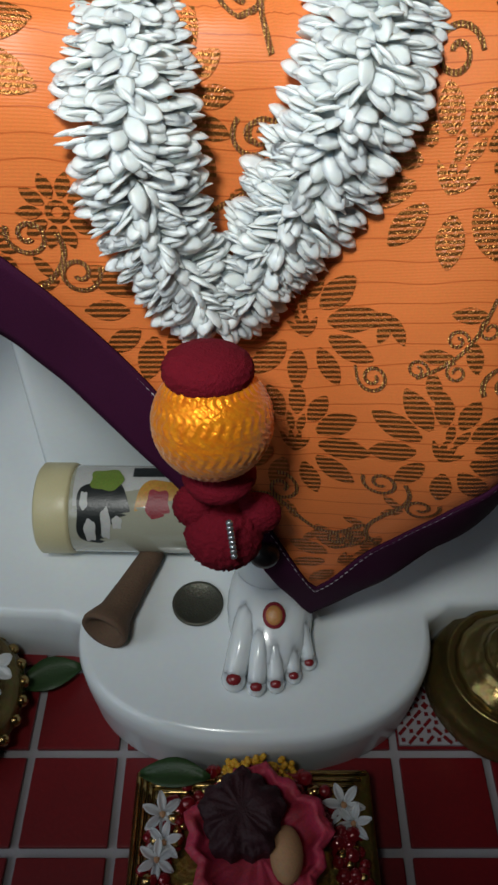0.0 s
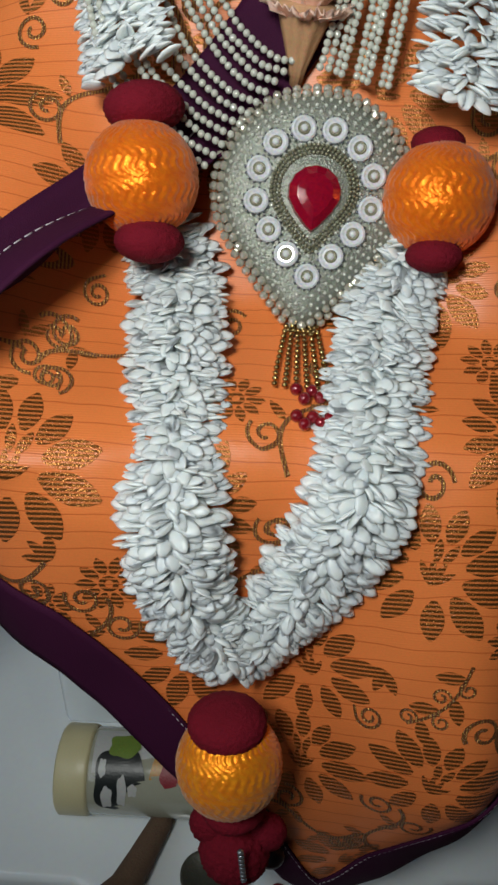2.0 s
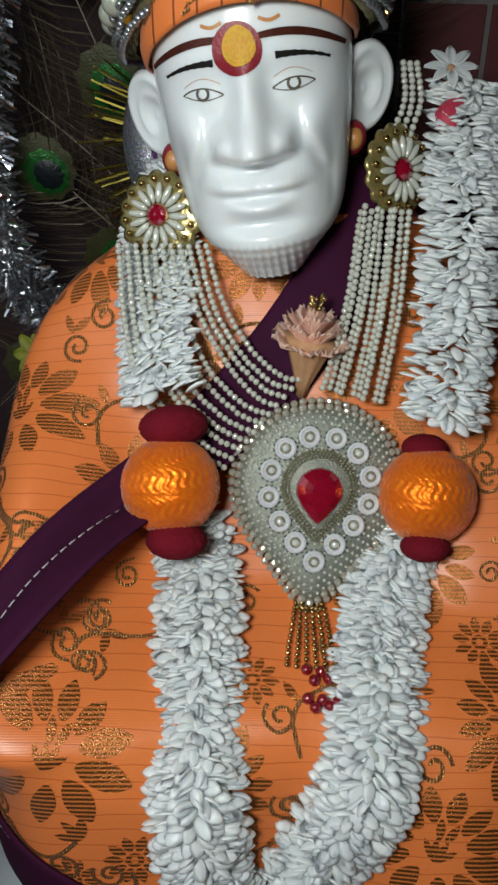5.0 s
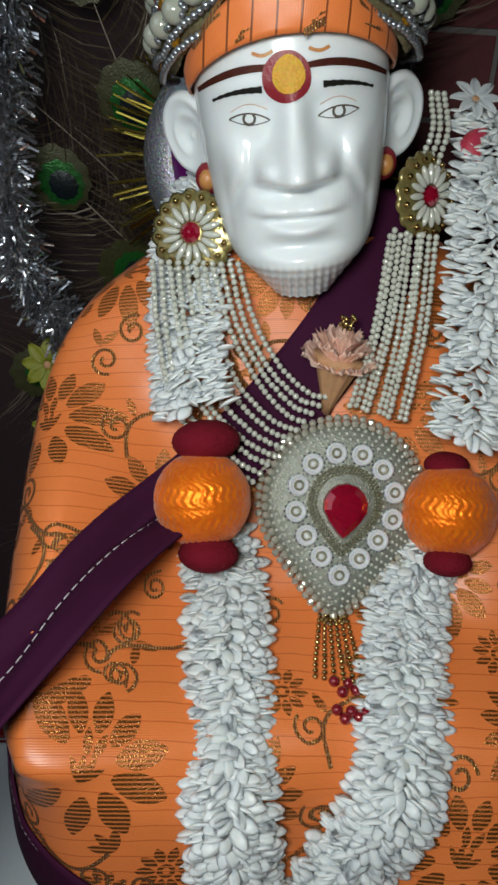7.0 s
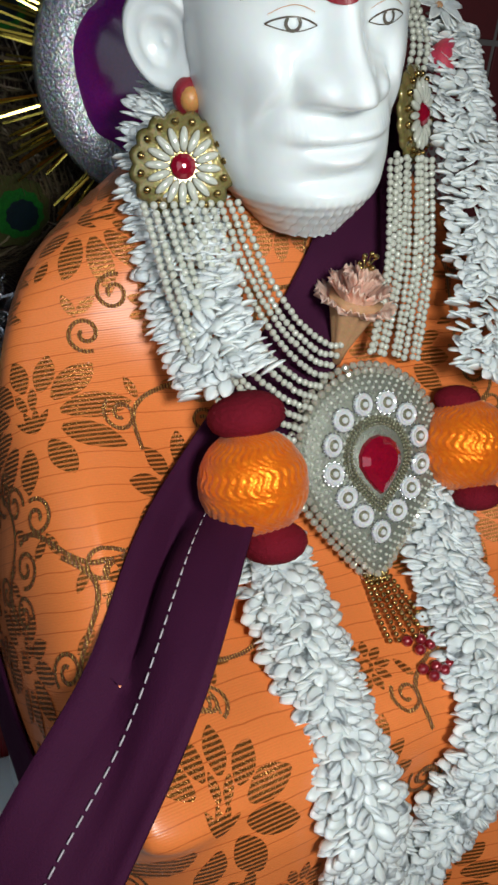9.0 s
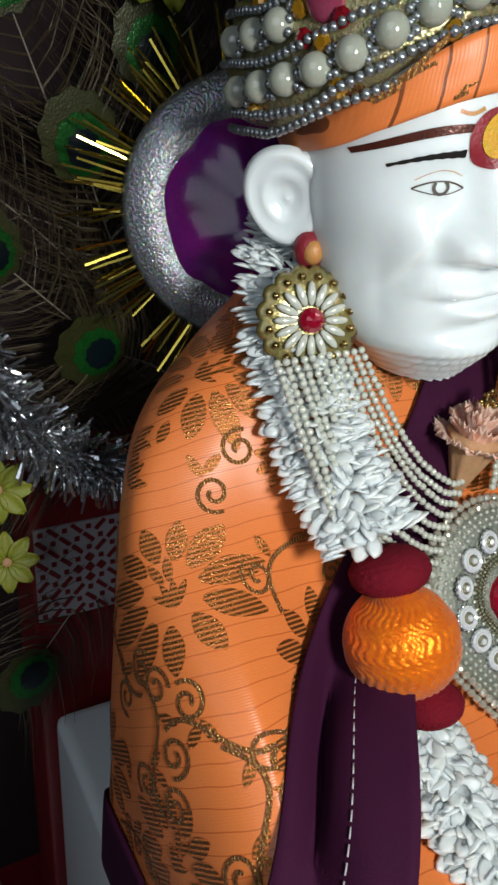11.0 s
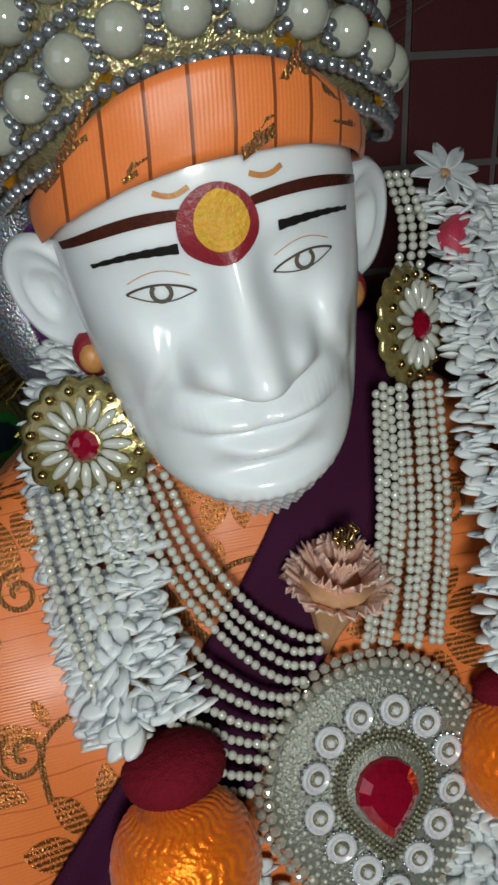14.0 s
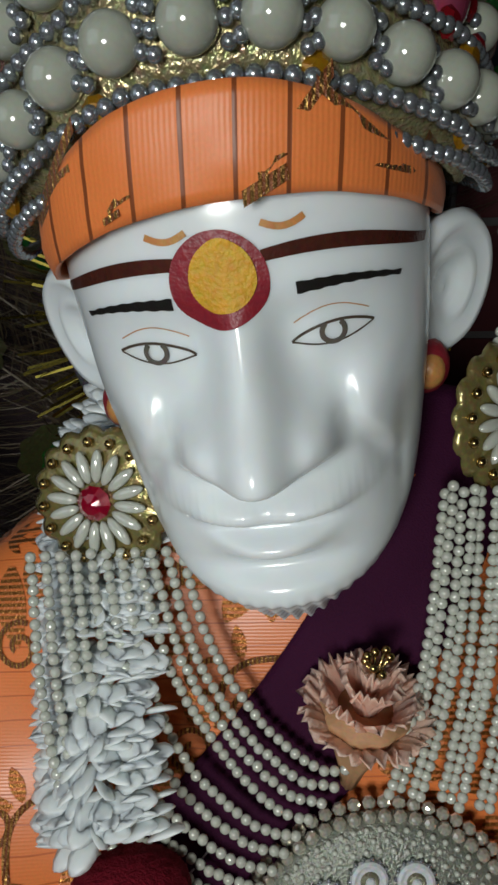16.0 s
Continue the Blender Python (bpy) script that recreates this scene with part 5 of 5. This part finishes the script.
# ---- table things ----
def jar():
    j = thing("jar", (-0.078, 0.268, 0.05), "clear plastic jar with cream cap lying on its side", "jar")
    m = Matrix.Translation((-0.114, 0.268, 0.0755)) @ frame_z((1, -0.02, 0))
    bm = bmesh.new()
    lathe(bm, [(0.0222, 0.016), (0.0240, 0.020), (0.0240, 0.094), (0.0222, 0.098), (0.001, 0.0985)], m, 48)
    body = part("body", bm, JAR_PLASTIC, j)
    bm = bmesh.new()
    lathe(bm, [(0.001, 0.0), (0.0235, 0.0), (0.0252, 0.0015), (0.0252, 0.017), (0.0245, 0.019), (0.020, 0.019)], m, 72, 0, lambda a: 0.006 * math.sin(36 * a))
    part("cap", bm, CREAM, j, "ribbed cream cap")
    toward = Vector((0.02, -0.72, 0.69)).normalized()

    def label(name, x0, x1, a0, a1, mat, lift, note, blot=0.0):
        rows = []
        for i in range(17):
            row = []
            for k in range(17):
                u, v = i / 16 * 2 - 1, k / 16 * 2 - 1
                if blot:
                    q = (abs(u) ** 3 + abs(v) ** 3) ** (1 / 3) or 1
                    f = max(abs(u), abs(v)) / q if q else 1
                    f *= 1 + blot * math.sin(5 * math.atan2(v, u + 1e-6) + x0 * 900)
                    u, v = u * f, v * f
                a = radians(44 + (a0 + a1) / 2 + (a1 - a0) / 2 * v)
                row.append(Vector((-0.114 + (x0 + x1) / 2 + (x1 - x0) / 2 * u, 0.268 - (0.0240 + lift) * math.cos(a), 0.0755 + (0.0240 + lift) * math.sin(a))))
            rows.append(row)
        b = bmesh.new()
        grid(b, rows)
        part(name, b, mat, body, note)
    label("label", 0.021, 0.092, -68, 72, LABEL_WHITE, 0.0003, "printed wrap-round label")
    label("label_panel", 0.023, 0.051, -45, 40, LABEL_BLACK, 0.0007, "black printed panel", 0.05)
    label("label_panel", 0.030, 0.047, 28, 60, LABEL_GREEN, 0.0010, "green printed fruit", 0.08)
    label("label_panel", 0.054, 0.080, -48, 42, LABEL_YELLOW, 0.0007, "yellow printed roundel", 0.03)
    label("label_panel", 0.060, 0.072, -10, 28, RED_PAINT, 0.0010, "red printed flower", 0.10)
    label("label_panel", 0.052, 0.090, 48, 66, LABEL_BLACK, 0.0007, "dark printed bar")
    for x0, x1, a0, a1 in ((0.027, 0.033, -38, -8), (0.036, 0.041, -34, 6), (0.042, 0.047, -20, -4), (0.025, 0.029, 4, 26)):
        label("print_bar", x0, x1, a0, a1, LABEL_WHITE, 0.0010, "white print", 0.10)


jar()

cone = thing("incense_holder", (-0.065, 0.222, 0.05), "brown clay incense cone lying on the white base", "incense cone")
bm = bmesh.new()
m = Matrix.Translation((-0.0735, 0.198, 0.0622)) @ frame_z((0.40, 1.0, -0.075))
lathe(bm, [(0.0088, 0.006), (0.0100, 0.0), (0.0122, -0.0005), (0.0126, 0.002), (0.0112, 0.006), (0.0088, 0.012), (0.0075, 0.030), (0.0066, 0.050), (0.0060, 0.056), (0.004, 0.057)], m, 40, 0, lambda a: 0.02 * math.sin(3 * a))
part("body", bm, INCENSE, cone)
bm = bmesh.new()
lathe(bm, [(0.0134, 0.0), (0.0137, 0.0004), (0.0137, 0.0016), (0.0132, 0.0020), (0.0118, 0.0017), (0.0116, 0.0015)], Matrix.Translation((-0.0275, 0.2215, 0.0502)), 56)
single("coin", bm, COIN, "dull grey coin lying on the white base", "coin")


def brass_pot(c, r, h, lid):
    p = thing("brass_pot", c, "polished brass pot with a lid on the tiles" if lid else "brass bowl holding small white flowers", "pot", group="brass vessels")
    m = Matrix.Translation(c)
    bm = bmesh.new()
    lathe(bm, [(0.45 * r, 0.0), (0.55 * r, 0.002), (0.85 * r, 0.25 * h), (1.0 * r, 0.5 * h), (0.92 * r, 0.78 * h), (0.72 * r, 0.92 * h), (0.80 * r, 1.0 * h), (0.76 * r, 1.01 * h), (0.60 * r, 0.95 * h), (0.1 * r, 0.80 * h)], m, 64)
    part("body", bm, BRASS, p)
    if lid:
        bm = bmesh.new()
        lathe(bm, [(0.70 * r, 1.0 * h), (0.66 * r, 1.08 * h), (0.52 * r, 1.18 * h), (0.40 * r, 1.22 * h), (0.42 * r, 1.30 * h), (0.36 * r, 1.42 * h), (0.15 * r, 1.48 * h), (0.01, 1.485 * h)], m, 64, 0, lambda a: 0.012 * math.sin(16 * a))
        part("lid", bm, BRASS, p, "chased brass lid")
    else:
        bm = bmesh.new()
        for k in range(26):
            a = 2 * math.pi * k / 26
            ball(bm, Vector(c) + Vector((0.98 * r * math.cos(a), 0.98 * r * math.sin(a), 0.52 * h)), 0.0035, seg=10, rings=6)
        tagged(part("bead_rim", bm, GOLD, p, "ring of gilt beads"), kind="stuff")


brass_pot((0.138, 0.190, 0.001), 0.044, 0.040, True)
brass_pot((-0.166, 0.182, 0.001), 0.046, 0.034, False)
blossom("white_flower", (-0.132, 0.190, 0.040), (0.3, -0.3, 1), 0.010, PETAL, "small white flower on the brass bowl", 5, 0.7)
blossom("white_flower", (-0.134, 0.173, 0.038), (0.2, -0.3, 1), 0.009, PETAL, "small white flower on the brass bowl", 5, 0.7)


def leaf(c, way, ln, wd):
    bm = bmesh.new()
    d = Vector(way).normalized()
    side = d.cross(Vector((0, 0, 1))).normalized()
    rows = [[Vector(c) + d * ln * t + side * wd * 0.5 * u * math.sin(math.pi * (0.05 + 0.92 * t)) + Vector((0, 0, 0.004 * math.sin(3 * t) + 0.003 * abs(u))) for u in (-1, -0.5, 0, 0.5, 1)] for t in [i / 8 for i in range(9)]]
    grid(bm, rows)
    ob = single("leaf", bm, GREEN, "dark green leaf lying on the table", "leaf")
    mod = ob.modifiers.new("thickness", "SOLIDIFY")
    mod.thickness = 0.0005


leaf((-0.128, 0.196, 0.004), (1, 0.35, 0), 0.036, 0.020)
leaf((-0.052, 0.138, 0.033), (1, -0.1, 0.1), 0.034, 0.014)


def offering_tray():
    t = thing("offering_tray", (0.002, 0.088, 0.0), "gilt woven tray of offerings standing on red tiles", "tray")
    bm = bmesh.new()
    box(bm, (0.002, 0.085, 0.014), (0.114, 0.116, 0.026), None, 0.003)
    part("body", bm, FOIL, t)
    for k in range(4):
        for s in (0, 1):
            bm = bmesh.new()
            o = 0.002 + 0.0030 * k
            x0, x1, y0, y1 = -0.055 + o, 0.059 - o, 0.027 + o, 0.143 - o
            a, b = ((x0, y1), (x1, y1)) if s else ((x0, y0), (x0, y1))
            tube(bm, spline([(a[0], a[1], 0.0275), ((a[0] + b[0]) / 2, (a[1] + b[1]) / 2, 0.0280), (b[0], b[1], 0.0275)], 16), 0.0013, 6)
            part("edge_cord", bm, GOLD, t)


offering_tray()
bm = bmesh.new()
for k in range(330):
    a = rng.uniform(0, 6.28)
    r = rng.uniform(0.034, 0.047)
    x, y = 0.003 + r * 1.08 * math.cos(a), 0.098 + r * math.sin(a)
    if y < 0.142:
        ball(bm, (x, y, 0.029 + rng.uniform(0, 0.004)), rng.uniform(0.0022, 0.0040), (1, 1, 0.8), None, 8, 6, 1 if k % 5 == 0 else 0)
tagged(single("bead_heap", bm, [JEWEL_RED, GOLD], "dark red and gold beads heaped round the offering bowl", "beads"), kind="stuff")
bm = bmesh.new()
for k in range(120):
    x = -0.012 + 0.034 * rng.random()
    ball(bm, (x, 0.1445 - 0.010 * rng.random(), 0.030 + 0.012 * math.sin(math.pi * (x + 0.014) / 0.038) * rng.random()), 0.0016, seg=6, rings=5)
tagged(single("marigold_heap", bm, YELLOW_PAINT, "small yellow marigold petals on the tray", "petals"), kind="stuff")
for c, sz in (((-0.040, 0.120, 0.034), 0.010), ((-0.038, 0.108, 0.034), 0.009), ((-0.041, 0.101, 0.034), 0.009), ((0.044, 0.124, 0.034), 0.010), ((0.048, 0.116, 0.034), 0.009)):
    blossom("white_flower", c, (rng.uniform(-0.4, 0.4), -0.3, 1), sz, PETAL, "small white flower on the offering tray", 6, 0.45)
bm = bmesh.new()
lathe(bm, [(0.018, 0.028), (0.026, 0.030), (0.029, 0.038), (0.031, 0.050), (0.027, 0.052), (0.023, 0.044), (0.006, 0.040)], Matrix.Translation((0.004, 0.104, 0)), 56, 0, lambda a: 0.07 * math.sin(5 * a) + 0.06 * math.sin(14 * a))
bmesh.ops.subdivide_edges(bm, edges=bm.edges[:], cuts=2, use_grid_fill=True)
for v in bm.verts:
    v.co.z += 0.0030 * noise.noise(v.co * 150) + 0.0012 * noise.noise(v.co * 420)
single("pink_wrap", bm, PINK, "crumpled pink cloth wrapped into a bowl on the tray", "cloth")
bm = bmesh.new()
lathe(bm, [(0.012, 0.040), (0.017, 0.046), (0.018, 0.058), (0.013, 0.062), (0.003, 0.062)], Matrix.Translation((-0.003, 0.113, 0)), 48, 0, lambda a: 0.07 * math.sin(5 * a) + 0.06 * math.sin(13 * a))
bmesh.ops.subdivide_edges(bm, edges=bm.edges[:], cuts=2, use_grid_fill=True)
for v in bm.verts:
    v.co += Vector((0, -0.3, 1)) * (0.0026 * noise.noise(v.co * 190) + 0.0016 * noise.noise(v.co * 420))
single("dried_flower", bm, SOOT, "dark dried flower sitting in the pink cloth", "flower")
bm = bmesh.new()
ball(bm, (0.016, 0.098, 0.052), 0.009, (0.8, 1.3, 0.7), None, 20, 12)
single("peeled_fruit", bm, TAN, "pale piece of fruit in the pink cloth", "fruit")


def patterned_panel(name, m, size, label, ground=GROUT, ink=RED_TILE):
    """A white panel with a lattice of small red bars round a diamond."""
    p = thing(name, m.translation, label, "panel")
    bm = bmesh.new()
    box(bm, m @ Vector((0, 0, -0.001)), (size, size, 0.002), m.to_3x3().to_4x4())
    part("backing", bm, ground, p, "", False)
    bm = bmesh.new()
    n = 9
    step = size / n
    for i in range(n):
        for k in range(n):
            u, v = (i - n // 2), (k - n // 2)
            if abs(u) + abs(v) < 2:
                w, hgt, turn = step * 0.66, step * 0.66, 45
            elif (i + k) % 2:
                w, hgt, turn = step * 1.15, step * 0.36, 45 if u * v > 0 else -45
            else:
                w, hgt, turn = step * 0.42, step * 0.42, 0
            box(bm, m @ Vector((u * step, v * step, 0.0004)), (w, hgt, 0.0006), (m.to_3x3() @ Matrix.Rotation(radians(turn), 3, "Z")).to_4x4())
    tagged(part("pattern", bm, ink, p, "red lattice pattern", False), kind="stuff")


patterned_panel("patterned_tile", Matrix.Translation((0.101, 0.1855, 0.0048)), 0.0425, "white tile with a red lattice pattern")
bm = bmesh.new()
box(bm, (-0.070, 0.525, 0.196), (0.124, 0.05, 0.390), None, 0.003)
single("backdrop_box", bm, RED_TILE, "red box standing behind the statue", "box")
patterned_panel("patterned_tile", Matrix.Translation((-0.099, 0.4985, 0.328)) @ pose(0, 0, 0, 90, 0, 0), 0.062, "white panel with red lattice on the red box")


def backdrop_cloth():
    # a red sheet printed with white lines and two lattice squares, darkened for shade
    sheet = thing("backdrop_cloth", (0.20, 0.52, 0.0), "red printed sheet with white lines hung behind the statue", "cloth")
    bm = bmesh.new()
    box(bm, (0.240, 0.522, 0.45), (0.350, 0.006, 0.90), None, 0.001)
    part("backing", bm, SHADED_WHITE_PRINT, sheet, "white ground of the sheet", False)
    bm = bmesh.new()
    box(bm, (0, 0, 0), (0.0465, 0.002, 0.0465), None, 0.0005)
    square = finish("square", bm, SHADED_RED_PRINT, False)
    for i in range(7):
        for k in range(8, 18):
            if (i, k) in ((2, 12), (2, 9)):
                continue
            ob = new("square", square)
            ob.location = (0.090 + 0.050 * i, 0.5182, 0.0345 + 0.050 * k)
            hang(ob, sheet)


backdrop_cloth()
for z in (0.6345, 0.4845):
    patterned_panel("patterned_tile", Matrix.Translation((0.190, 0.5165, z)) @ pose(0, 0, 0, 90, 0, 0), 0.0465, "white lattice square printed on the red sheet", SHADED_WHITE_PRINT, SHADED_RED_PRINT)

# ---- red tiles of the table top ----
bm = bmesh.new()
box(bm, (0, 0, 0.0015), (0.0435, 0.0435, 0.003), None, 0.0008)
TILE = finish("tile", bm, RED_TILE, False)
for i in range(-5, 6):
    for k in range(-4, 10):
        ob = new("tile", TILE)
        ob.location = (0.005 + 0.048 * i, 0.137 + 0.048 * k, -0.0015)
        hang(ob, table)
